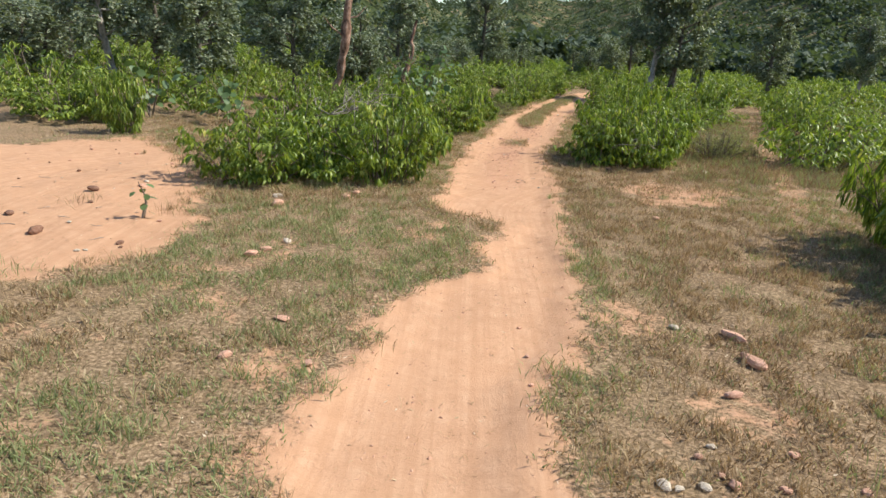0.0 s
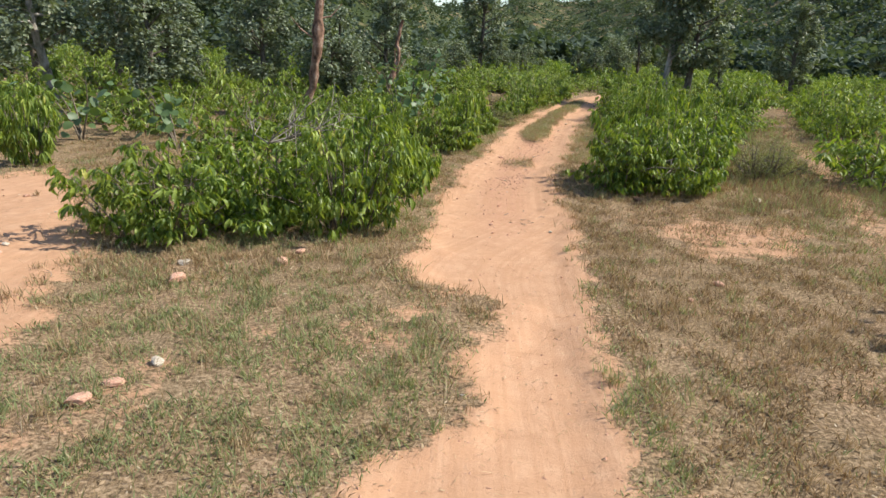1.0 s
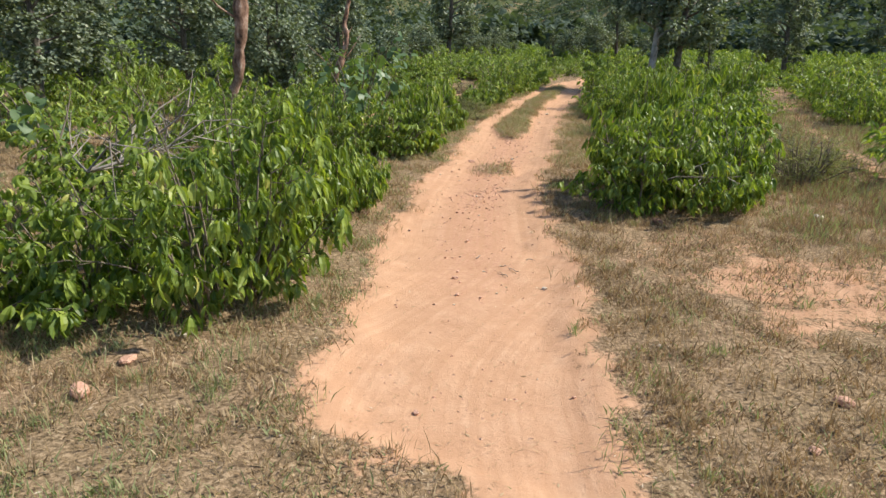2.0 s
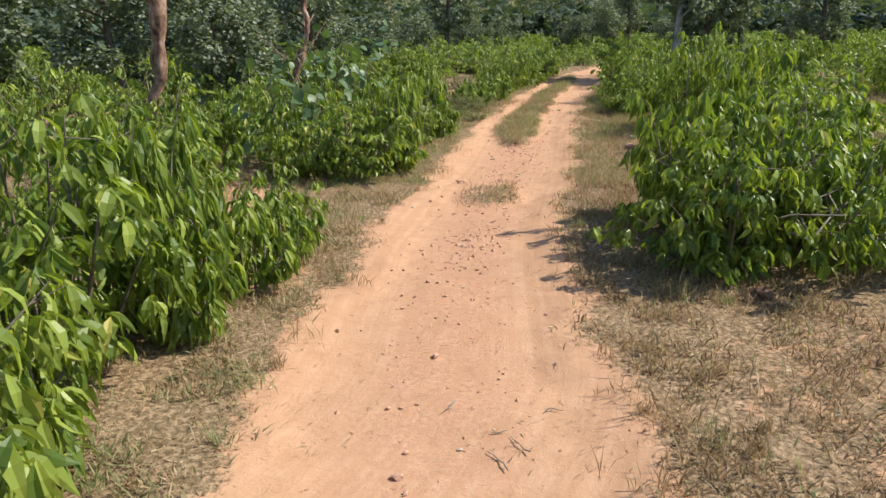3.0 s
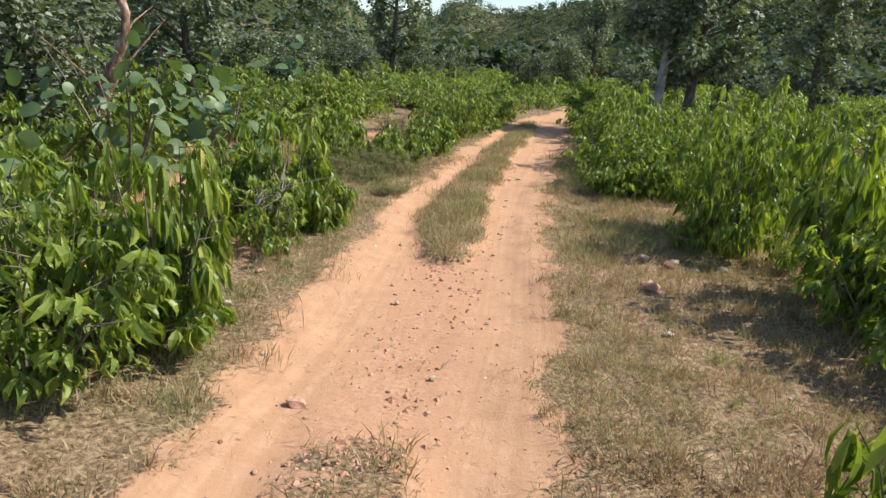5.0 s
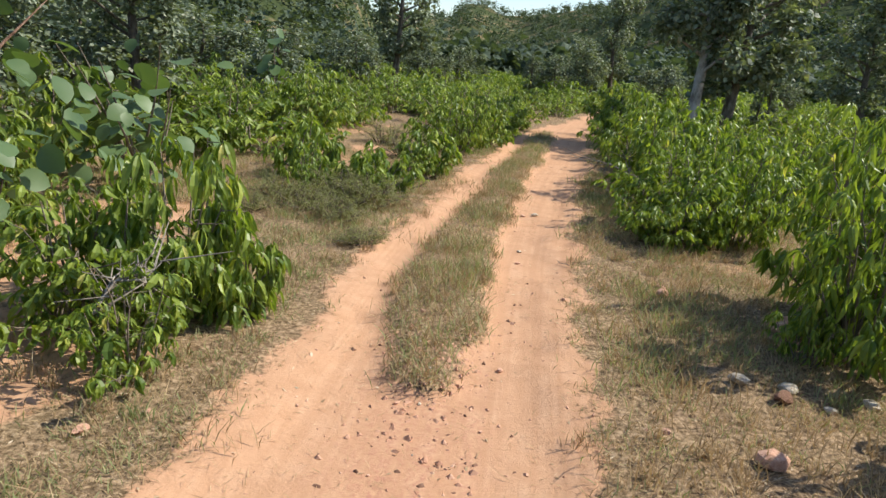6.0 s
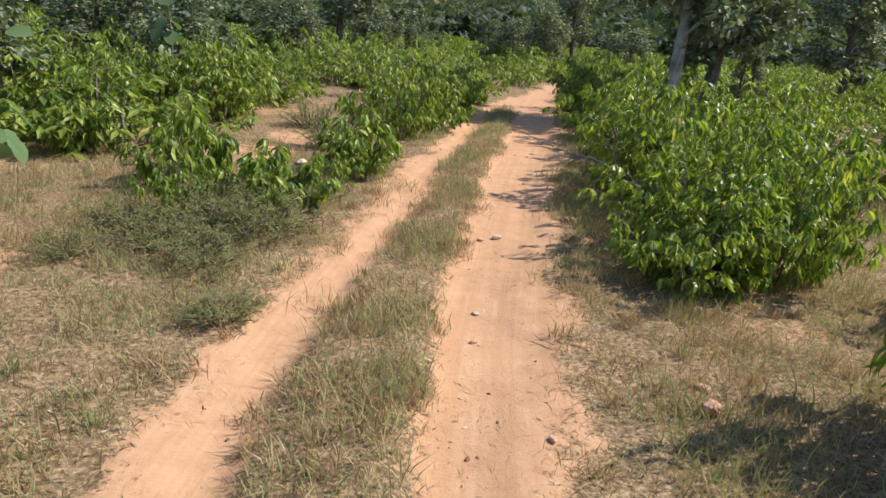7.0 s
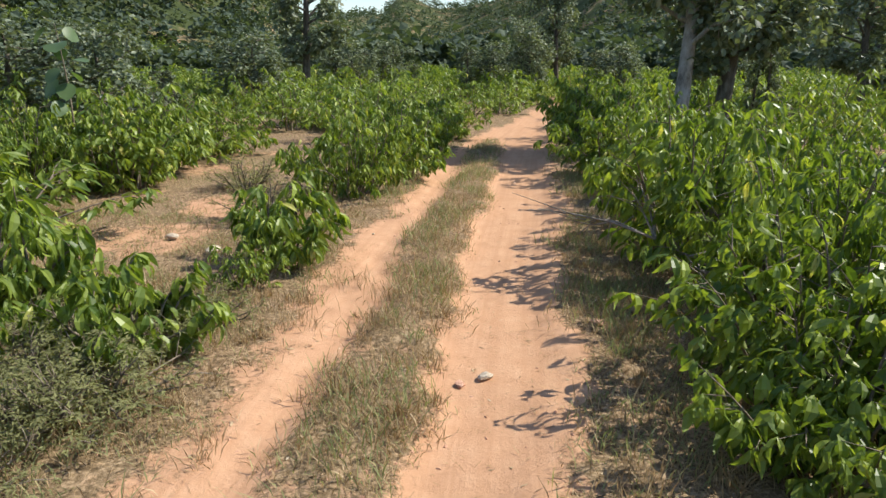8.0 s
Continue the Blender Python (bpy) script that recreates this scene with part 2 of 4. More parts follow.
# smaller bare places: x, y, radius, how bare
BARE_SPOTS = [(1.95, 4.5, 0.4, 0.5), (0.30, 6.95, 0.28, 0.62), (0.15, 6.4, 0.22, 0.5), (3.9, 9.8, 0.85, 0.62), (3.4, 9.2, 0.4, 0.55), (4.6, 10.2, 0.5, 0.55), (1.0, 31, 0.7, 0.45), (0.3, 27.4, 0.5, 0.5), (-0.85, 14.4, 0.7, 0.65), (-0.3, 2.4, 0.35, 0.55), (0.1, 4.0, 0.4, 0.5), (0.2, 17.9, 0.7, 0.75), (-0.6, 19.2, 0.8, 0.7), (5.1, 20.4, 0.35, 0.4),
              (5.0, 18.7, 0.35, 0.6), (1.1, 25.2, 0.6, 0.58), (1.7, 26.6, 0.6, 0.72), (1.0, 29.5, 0.8, 0.5), (-0.3, 20.8, 0.8, 0.75), (-0.4, 13.9, 0.5, 0.6),
              (2.0, 1.9, 0.45, 0.6), (2.35, 3.1, 0.35, 0.45), (-0.6, 3.2, 0.35, 0.55), (0.0, 12.2, 0.4, 0.5)]


def inside(x, y, corners):
    """How far inside a polygon, negative outside."""
    best, odd = np.full(np.shape(x), 1e9), np.zeros(np.shape(x), bool)
    for (ax, ay), (bx, by) in zip(corners, corners[1:] + corners[:1]):
        u = np.clip(((x - ax) * (bx - ax) + (y - ay) * (by - ay)) / ((bx - ax)**2 + (by - ay)**2), 0, 1)
        best = np.minimum(best, np.hypot(x - ax - u * (bx - ax), y - ay - u * (by - ay)))
        odd ^= ((ay > y) != (by > y)) & (x < ax + (y - ay) / (by - ay + 1e-9) * (bx - ax))
    return np.where(odd, best, -best)


def plan(x, y):
    """For places on the ground: how bare, how deep in a rut, how grown is the ridge."""
    x, y = np.asarray(x, float), np.asarray(y, float)
    wob = (fractal(x * 1.6, y * 1.6, 11) - 0.5) * 0.42 + (value_noise(x * 6, y * 6, 31) - 0.5) * 0.16
    left, right = np.interp(y, TRACK[:, 0], TRACK[:, 1]), np.interp(y, TRACK[:, 0], TRACK[:, 2])
    within = np.minimum(x - left, right - x) + wob
    bare = ramp(-0.26, 0.16, within)
    ra, rb = np.interp(y, RIDGE[:, 0], RIDGE[:, 1]), np.interp(y, RIDGE[:, 0], RIDGE[:, 2])
    ridge = np.minimum(x - ra, rb - x) + wob * 0.7
    ridge = np.where((y > 17.8) & (y < 33), ramp(-0.08, 0.16, ridge), 0)
    worn = ramp(19.6, 21.5, y) * ramp(0.56, 0.38, fractal(x * 3.2, y * 2.4, 47)) + 0.5 * ramp(27, 31, y)
    ridge = ridge * np.clip(1 - 0.35 * worn, 0, 1)
    tuft = np.hypot((x - 1.72) / 0.34, (y - 14.75) / 0.45)
    ridge = np.maximum(ridge, 0.6 * ramp(1.15, 0.7, tuft + wob))
    bare = bare * (1 - ridge)
    rut = ramp(0.0, 0.35, within) * (1 - ridge)
    bare = np.maximum(bare, ramp(-0.35, 0.3, inside(x, y, SAND_PATCH) + wob * 1.5) * 0.95)
    side = np.interp(y, SIDE_PATH[:, 0], SIDE_PATH[:, 1])
    bare = np.maximum(bare, ramp(0.45, 0.1, np.abs(x - side) + wob) * ramp(6, 11, y) * 0.52)
    for sx, sy, r, amount in BARE_SPOTS:
        bare = np.maximum(bare, amount * ramp(1.25, 0.55, np.hypot(x - sx, y - sy) / r + wob * 2.6))
    bare = np.maximum(bare, (ramp(0.60, 0.78, fractal(x * 0.55, y * 0.55, 57)) * 0.36 + ramp(0.54, 0.72, fractal(x * 1.7, y * 1.7, 61)) * 0.42 * ramp(9, 6, y) * ramp(3.5, 2.2, np.hypot((x + 0.5) / 1.3, (y - 9) / 1.2) * -1 + 4.2)) * ramp(1.2, 2.2, np.hypot((x - 4.2) / 1.0, (y - 16.5) / 1.6)) * (1 - 0.6 * ramp(1.6, 2.2, x) * ramp(9, 8, y)))
    return bare, rut, ridge


# crest of the hills as the eye meets it from the track: bearing from +y to the right (degrees), rise (degrees), where the slope starts and ends (metres)
CREST = np.array([(-180, 6, 120, 260), (-80, 9, 60, 150), (-40, 10, 48, 120), (-22, 9.5, 48, 115), (-12, 8.0, 55, 120), (-6, 6.0, 60, 130), (-4.2, 4.0, 70, 150), (-3.2, 3.0, 100, 200), (0, 3.5, 150, 330), (2.4, 3.6, 180, 380), (3.6, 4.6, 190, 400),
                  (5, 4.7, 200, 430), (6.6, 4.0, 200, 430), (8, 4.0, 200, 430), (11, 4.4, 180, 400), (14, 5.0, 160, 380), (20, 7.2, 110, 300), (28, 8.0, 90, 260), (36, 9.2, 80, 240), (60, 10, 80, 240), (110, 8, 100, 260), (180, 6, 120, 260)])


def height(x, y):
    x, y = np.asarray(x, float), np.asarray(y, float)
    bare, rut, ridge = plan(x, y)
    near = ramp(60, 30, np.hypot(x - 2, y - 15))
    z = (fractal(x * 0.8, y * 0.8, 3) - 0.5) * 0.09 * near
    z = z + (value_noise(x * 7, y * 7, 5) - 0.5) * 0.018 * near * (1 - 0.92 * rut) - 0.045 * rut + 0.02 * ridge
    bearing, r = np.degrees(np.arctan2(x - 1.5, y - 10)), np.hypot(x - 1.5, y - 10)
    rise = np.interp(bearing, CREST[:, 0], CREST[:, 1])
    a, b = np.interp(bearing, CREST[:, 0], CREST[:, 2]), np.interp(bearing, CREST[:, 0], CREST[:, 3])
    hill = np.tan(np.radians(rise)) * b * ramp(a, b, r)
    return z + hill * (0.9 + 0.2 * fractal(x * 0.03, y * 0.03, 8))


def ground():
    def spread(lo, hi, fine, first, last):
        inner = np.arange(lo, hi + fine / 2, fine)
        out, step, at = [], fine, 0.0
        while at < max(lo - first, last - hi):
            step = min(step * 1.14, 30)
            at += step
            out.append(at)
        out = np.array(out)
        return np.concatenate([(lo - out[lo - out > first])[::-1], inner, hi + out[hi + out < last]])

    xs, ys = spread(-6, 8, 0.07, -900, 900), spread(0.5, 32, 0.07, -500, 1200)
    gx, gy = np.meshgrid(xs, ys)
    x, y = gx.ravel(), gy.ravel()
    n, m = len(xs), len(ys)
    i = (np.arange(m - 1)[:, None] * n + np.arange(n - 1)[None, :]).ravel()
    faces = np.stack([i, i + 1, i + 1 + n, i + n], 1)
    bare, rut, ridge = plan(x, y)
    stony = rut * ramp(0.75, 0.2, np.abs(x - (np.interp(y, TRACK[:, 0], TRACK[:, 1]) + np.interp(y, TRACK[:, 0], TRACK[:, 2])) / 2) / 0.7) * ramp(8.5, 11, y) * ramp(20, 17, y)
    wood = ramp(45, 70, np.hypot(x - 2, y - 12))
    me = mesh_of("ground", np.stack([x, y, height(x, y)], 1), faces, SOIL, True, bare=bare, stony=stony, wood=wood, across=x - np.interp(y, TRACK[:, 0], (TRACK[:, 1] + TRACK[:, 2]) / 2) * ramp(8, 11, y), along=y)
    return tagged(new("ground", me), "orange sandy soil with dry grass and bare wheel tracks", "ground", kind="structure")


ground()


def floor_at(x, y):
    return float(height(np.array([x]), np.array([y]))[0])


# ---------------------------------------------------------------- leaves
def leaves(at, way, normal, length, width, shape):
    """Many leaves as arrays. at, way, normal: (n, 3). shape: rows of (along, across, sag) for one half, from stalk to tip; folded at the rib."""
    n = len(at)
    way = way / np.linalg.norm(way, axis=1, keepdims=True)
    side = np.cross(way, normal)
    side /= np.linalg.norm(side, axis=1, keepdims=True) + 1e-9
    up = np.cross(side, way)
    rows, faces = [], []
    for k, (along, across, sag) in enumerate(shape):
        mid = at + way * (along * length)[:, None] + up * (sag * length)[:, None]
        if across == 0:
            rows.append([mid])
        else:
            off, lift = side * (across * width)[:, None], up * (0.35 * across * width)[:, None]
            rows.append([mid - off + lift, mid, mid + off + lift])
    count, starts = 0, []
    for r in rows:
        starts.append(count)
        count += len(r)
    for k in range(len(rows) - 1):
        a, b, la, lb = starts[k], starts[k + 1], len(rows[k]), len(rows[k + 1])
        if la == 1:
            faces += [(a, b + 1, b), (a, b + 2, b + 1)]
        elif lb == 1:
            faces += [(a, a + 1, b), (a + 1, a + 2, b)]
        else:
            faces += [(a, a + 1, b + 1), (a, b + 1, b), (a + 1, a + 2, b + 2), (a + 1, b + 2, b + 1)]
    verts = np.stack([v for r in rows for v in r], 1).reshape(-1, 3)
    faces = (np.array(faces)[None] + (np.arange(n) * count)[:, None, None]).reshape(-1, 3)
    return verts, faces, count


FLAT = [(0, 0, 0), (0.45, 0.5, 0.08), (1, 0, -0.15)]
LANCE = [(0, 0, 0), (0.22, 0.36, 0.07), (0.52, 0.5, 0.05), (0.8, 0.3, -0.10), (1, 0, -0.32)]
SIMPLE = [(0, 0, 0), (0.42, 0.5, 0.05), (1, 0, -0.06)]
BLUNT = [(0, 0, 0), (0.55, 0.5, 0.02), (1, 0, -0.05)]
ROUND = [(0, 0, 0), (0.25, 0.46, 0.02), (0.7, 0.44, 0.0), (1, 0, -0.05)]


def random_ways(n, down, r):
    """Directions that droop by about that much."""
    a = r.uniform(0, 2 * math.pi, n)
    z = -down + r.normal(0, 0.35, n)
    return np.stack([np.cos(a), np.sin(a), z], 1)


def shrub_data(seed, tall, wide, stems, per_twig, leaf, shape, droop=1.3, bareness=0.0):
    """Stems and leaves of a many-stemmed shrub: ((verts, quads), (verts, tris, tint))."""
    r = np.random.default_rng(seed)
    wood, at, way = [], [], []
    for s in range(stems):
        a = 2 * math.pi * (s + r.uniform(-0.4, 0.4)) / stems
        lean = wide * 0.5 * r.uniform(0.1, 1.05)
        top = tall * r.uniform(0.5, 1.05) * (1 - 0.5 * min(1, lean / (wide * 0.5))**2)
        foot = Vector((math.cos(a), math.sin(a), 0)) * r.uniform(0.03, 0.16) * wide
        tip = Vector((math.cos(a) * lean, math.sin(a) * lean, top))
        bow = Vector((r.normal(0, 0.06), r.normal(0, 0.06), 0.10 * tall))
        flare = r.uniform(0.55, 0.95)
        line = [Vector((foot.x + (tip.x - foot.x) * u**flare, foot.y + (tip.y - foot.y) * u**flare, tip.z * u)) + bow * (2.5 * u * (1 - u)) for u in np.linspace(0, 1, 6)]
        wood.append(tube([line[0] - Vector((0, 0, 0.08))] + line[1:], [0.013, 0.011, 0.009, 0.007, 0.005, 0.002], 4))
        for u in np.arange(0.12, 1.001, 0.085):
            k = min(int(u * 5), 4)
            p = line[k].lerp(line[k + 1], u * 5 - k)
            b = a + r.normal(0, 1.1)
            reach = r.uniform(0.10, 0.30) * (1.15 - 0.45 * u) * wide / 1.9
            end = p + Vector((math.cos(b) * reach, math.sin(b) * reach, r.uniform(-0.02, 0.16)))
            if u > 0.3 and r.uniform() < 0.6:
                wood.append(tube([p, end], [0.005, 0.0015], 3))
            if r.uniform() < bareness:
                continue
            # a whorl that radiates from the end of the twig and hangs over, and a few leaves below it
            c0 = r.uniform(0, 2 * math.pi)
            whorl = max(2, int(per_twig * r.uniform(0.75, 1.5)))
            hang = droop * r.uniform(0.55, 1.15)
            for q in range(whorl):
                v = p.lerp(end, r.uniform(0.9, 1.05) if q < whorl * 0.7 else r.uniform(0.2, 0.8))
                out = Vector((v.x, v.y, 0))
                out = out.normalized() * 0.35 if out.length > 0.01 else out
                c = c0 + 2.4 * q + r.normal(0, 0.25)
                at.append(v + Vector(r.normal(0, 0.012, 3)))
                way.append((math.cos(c) + out.x, math.sin(c) + out.y, -hang + r.normal(0, 0.3)))
    at, way = np.array([tuple(v) for v in at]), np.array(way)
    keep = at[:, 2] > leaf * 0.5
    at, way = at[keep], way[keep]
    n = len(at)
    normal = np.stack([r.normal(0, 0.6, n), r.normal(0, 0.6, n), np.ones(n)], 1)
    size = leaf * r.uniform(0.65, 1.2, n)
    verts, faces, count = leaves(at, way, normal, size, size * r.uniform(0.22, 0.33, n), shape)
    verts[:, 2] = np.maximum(verts[:, 2], 0.02)
    tint = np.repeat(np.clip(r.uniform(0, 1, n)**1.2 * 0.92 + (r.uniform(0, 1, n) < 0.03) * 0.5, 0, 1), count)
    return joined(wood), (verts, faces, tint)


def shrub(label, category="shrub", leaf_mat=SHRUB_LEAF, name="shrub", group="shrubs beside the track", **kw):
    wood, (v, f, tint) = shrub_data(**kw)
    ob = tagged(new(name), label, category, group)
    part("branching", mesh_of("branching", wood[0], wood[1], STEM, True), ob, "thin grey-brown stems")
    part("foliage", mesh_of("foliage", v, f, leaf_mat, False, tint=tint), ob)
    return ob


# ---------------------------------------------------------------- shrubs, one by one
GREEN = "leafy green shrub with long drooping leaves on sandy soil"
SPARSE = "open green shrub with drooping leaves on bare grey stems"
# seed, height, width, stems, leaves in a whorl, share of bare twigs
SIZES = [(1, 1.5, 2.0, 28, 7, 0.08), (2, 1.35, 1.7, 23, 7, 0.1), (3, 1.5, 1.5, 19, 7, 0.1), (4, 1.0, 1.3, 16, 7, 0.08), (5, 0.8, 0.9, 10, 7, 0.1), (6, 1.2, 1.4, 13, 7, 0.4)]
KINDS = []
for seed, tall, wide, stems, per, bare_twigs in SIZES:
    ob = shrub(SPARSE if bare_twigs > 0.3 else GREEN, seed=seed, tall=tall, wide=wide, stems=stems, per_twig=per, leaf=0.15, shape=LANCE, droop=1.9, bareness=bare_twigs)
    KINDS.append((ob, tall, wide))
USED = set()


def stand(kinds, k, x, y, tall, wide, turn, label=""):
    """Puts a shrub of kind k at a place with its own height and width."""
    ob, t0, w0 = kinds[k]
    m = Matrix.LocRotScale((x, y, floor_at(x, y)), Euler((0, 0, turn)), (wide / w0, wide / w0, 0.95 * tall / t0))
    key = (id(kinds), k)
    if key in USED:
        ob = copy_thing(ob, m)
    else:
        USED.add(key)
        ob.matrix_basis = m
    if label:
        ob["label"] = label
    return ob


# x, y, height, width, kind
SHRUBS = [(-2.45, 8.75, 1.15, 1.9, 1), (-0.65, 9.45, 1.45, 1.9, 0), (-1.55, 9.5, 1.25, 1.7, 1), (-0.75, 10.9, 1.5, 1.7, 2), (-0.45, 10.1, 0.85, 0.9, 4),
          (3.65, 12.5, 1.45, 1.9, 0), (3.15, 12.35, 1.2, 1.3, 2), (3.85, 13.5, 1.3, 1.2, 2), (3.25, 13.4, 1.35, 1.2, 3),
          (-5.9, 12.0, 0.95, 1.1, 3), (-8.1, 13.6, 1.1, 2.4, 1), (-6.9, 13.4, 1.0, 1.4, 3), (11.4, 17.8, 1.3, 1.7, 1), (12.1, 23.9, 1.6, 2.6, 0), (10.9, 21.0, 1.4, 2.2, 0),
          (-0.5, 11.6, 1.15, 1.1, 3), (-0.2, 11.3, 0.85, 0.7, 4), (-2.3, 15.2, 1.2, 1.6, 1), (-2.6, 17.0, 1.2, 1.8, 0), (-1.5, 14.9, 0.9, 1.1, 4), (-0.15, 13.05, 0.75, 0.9, 5), (0.1, 15.6, 1.2, 1.5, 1), (0.55, 16.0, 1.0, 1.1, 3), (-0.5, 15.9, 1.25, 1.6, 0), (-1.6, 13.2, 1.2, 1.7, 1), (-2.6, 11.6, 1.25, 1.8, 2),
          (0.85, 17.75, 1.0, 1.3, 5), (0.75, 18.7, 0.95, 1.2, 3), (6.95, 30.9, 1.5, 1.6, 2), (7.75, 32.9, 1.7, 1.8, 0), (8.7, 35.0, 1.5, 1.9, 1), (9.5, 37.6, 1.5, 1.9, 0), (10.7, 40.8, 1.5, 2.0, 1), (0.45, 18.3, 0.95, 1.2, 2), (0.5, 16.35, 0.9, 0.65, 4), (1.15, 18.6, 0.75, 0.7, 4),
          (-1.2, 17.6, 1.2, 1.6, 1), (-1.25, 20.1, 1.2, 1.2, 2), (-1.9, 18.7, 1.25, 1.8, 0), (-0.05, 12.1, 0.75, 0.7, 4), (0.02, 12.65, 0.65, 0.65, 4),
          (5.0, 18.5, 1.75, 1.15, 1), (4.6, 18.4, 0.9, 0.8, 5), (5.35, 19.2, 1.8, 1.2, 2), (5.3, 18.0, 0.9, 0.9, 5), (5.6, 22.7, 1.4, 1.6, 0), (5.15, 21.8, 1.2, 1.6, 1), (5.5, 23.8, 1.5, 1.6, 2), (5.85, 24.9, 1.5, 1.6, 0), (6.35, 26.3, 1.5, 1.7, 1),
          (5.45, 17.6, 1.0, 1.1, 5), (5.2, 17.0, 1.25, 1.4, 3), (5.2, 16.25, 1.3, 1.4, 1), (6.55, 20.3, 1.2, 1.3, 1), (5.55, 21.55, 1.3, 1.5, 0), (6.1, 22.9, 1.4, 1.8, 1), (6.5, 24.6, 1.4, 1.9, 0), (6.9, 26.8, 1.45, 1.9, 1), (6.6, 28.2, 1.5, 1.8, 2), (7.4, 30.0, 1.5, 2.0, 0), (8.2, 32.0, 1.45, 2.0, 1),
          (1.0, 22.4, 1.05, 1.1, 5), (2.15, 23.75, 0.75, 0.95, 5), (2.4, 24.4, 0.78, 1.0, 4), (2.9, 27.3, 1.35, 1.8, 0), (3.4, 28.6, 1.3, 1.7, 1), (4.0, 30.6, 1.3, 1.8, 0), (4.6, 32.9, 1.25, 1.8, 1),
          (-0.7, 24.7, 0.7, 0.7, 4), (0.85, 23.45, 0.9, 0.95, 4), (1.72, 22.65, 0.65, 0.9, 4), (4.9, 21.25, 1.0, 1.2, 1), (-0.1, 28.2, 1.5, 2.0, 0), (-1.2, 26.2, 1.3, 1.8, 1),
          (6.0, 7.5, 2.1, 1.5, 0), (5.9, 6.7, 2.2, 1.5, 2), (5.8, 5.9, 2.2, 1.6, 1), (5.75, 5.1, 2.1, 1.6, 0), (7.2, 20.2, 1.2, 1.6, 1), (8.0, 24.6, 1.25, 1.9, 1), (8.3, 26.2, 1.3, 2.0, 0), (9.4, 24.4, 1.2, 1.8, 3), (5.3, 15.3, 1.25, 1.6, 2),
          (4.3, 12.7, 1.35, 1.3, 1), (4.25, 13.3, 1.3, 1.2, 2),
          (-0.09, 28.80, 1.25, 1.60, 0), (-1.28, 28.37, 1.30, 1.70, 1), (0.13, 27.70, 1.25, 1.60, 2), (-1.10, 28.37, 1.30, 1.70, 0), (0.65, 30.87, 1.20, 1.50, 1), (-0.92, 27.30, 1.30, 1.60, 0)]
placed = []
for i, (x, y, tall, wide, k) in enumerate(SHRUBS):
    stand(KINDS, k, x, y, tall, wide, 2.4 * i)
    placed.append((x, y, wide * 0.5))

# ---------------------------------------------------------------- the field of shrubs behind
r = np.random.default_rng(21)
FIELD = []
for tries in range(16000):
    if len(FIELD) > 1150:
        break
    x, y = r.uniform(-34, 44), 14 + 66 * r.uniform()**0.8
    if abs(x - 2 - (y - 10) * 0.12) > 6 + (y - 6) * 0.8 or (y < 24 and -1.9 < x < 6.8) or (y < 14.5 and x < 0):
        continue
    left, right = np.interp(y, TRACK[:, 0], TRACK[:, 1]), np.interp(y, TRACK[:, 0], TRACK[:, 2])
    side = np.interp(y, SIDE_PATH[:, 0], SIDE_PATH[:, 1])
    if left - (0.9 if y < 33 else 0.35) < x < right + (0.9 if y < 30 else 0.5) or abs(x - side) < (0.75 if y < 30 else 0.6) or fractal(x * 0.16, y * 0.16, 91) < 0.27:
        continue
    if 0.2 < x < 2.4 and 24 < y < 34:
        continue
    if inside(np.array([x]), np.array([y]), SAND_PATCH)[0] > -0.5 or any((x - a)**2 + (y - b)**2 < (0.5 * (w + 0.75))**2 for a, b, w in placed):
        continue
    tall = r.uniform(0.9, 1.45)
    FIELD.append((x, y, tall, tall * r.uniform(1.4, 1.9)))
    placed.append((x, y, FIELD[-1][3] * 0.5))
FIELD.sort(key=lambda f: math.hypot(f[0] - 2, f[1] - 12))
LOW = []
for seed, tall, wide, stems, per in [(31, 1.4, 1.9, 15, 6), (32, 1.3, 1.6, 13, 6), (33, 1.2, 1.7, 13, 6)]:
    ob = shrub("bushy green shrub in the open scrub", group="shrubs in the scrub", seed=seed, tall=tall, wide=wide, stems=stems, per_twig=per, leaf=0.165, shape=SIMPLE, droop=1.6)
    LOW.append((ob, tall, wide))
for i, (x, y, tall, wide) in enumerate(FIELD[:225]):
    stand(LOW, i % 3, x, y, tall, wide, 1.7 * i)

FAR = [shrub_data(seed, 1.3, 1.8, 7, 4, 0.27, FLAT)[1] for seed in (41, 42, 43)]
verts, faces, tints, base = [], [], [], 0
for i, (x, y, tall, wide) in enumerate(FIELD[225:]):
    v, f, t = FAR[i % 3]
    c, s = math.cos(i), math.sin(i)
    verts.append(np.stack([(v[:, 0] * c - v[:, 1] * s) * wide / 1.8 + x, (v[:, 0] * s + v[:, 1] * c) * wide / 1.8 + y, v[:, 2] * tall / 1.3 + floor_at(x, y)], 1))
    faces.append(f + base)
    tints.append(t)
    base += len(v)
tagged(new("scrub", mesh_of("scrub", np.concatenate(verts), np.concatenate(faces), SHRUB_LEAF, tint=np.concatenate(tints))), "dense green scrub in front of the trees", "scrub", kind="stuff")


# ---------------------------------------------------------------- low grey herbs
def herb(seed, tall, wide, label):
    return shrub(label, "herb", HERB_LEAF, "herb", "low herbs", seed=seed, tall=tall, wide=wide, stems=26, per_twig=9, leaf=0.05, shape=SIMPLE, droop=0.1)


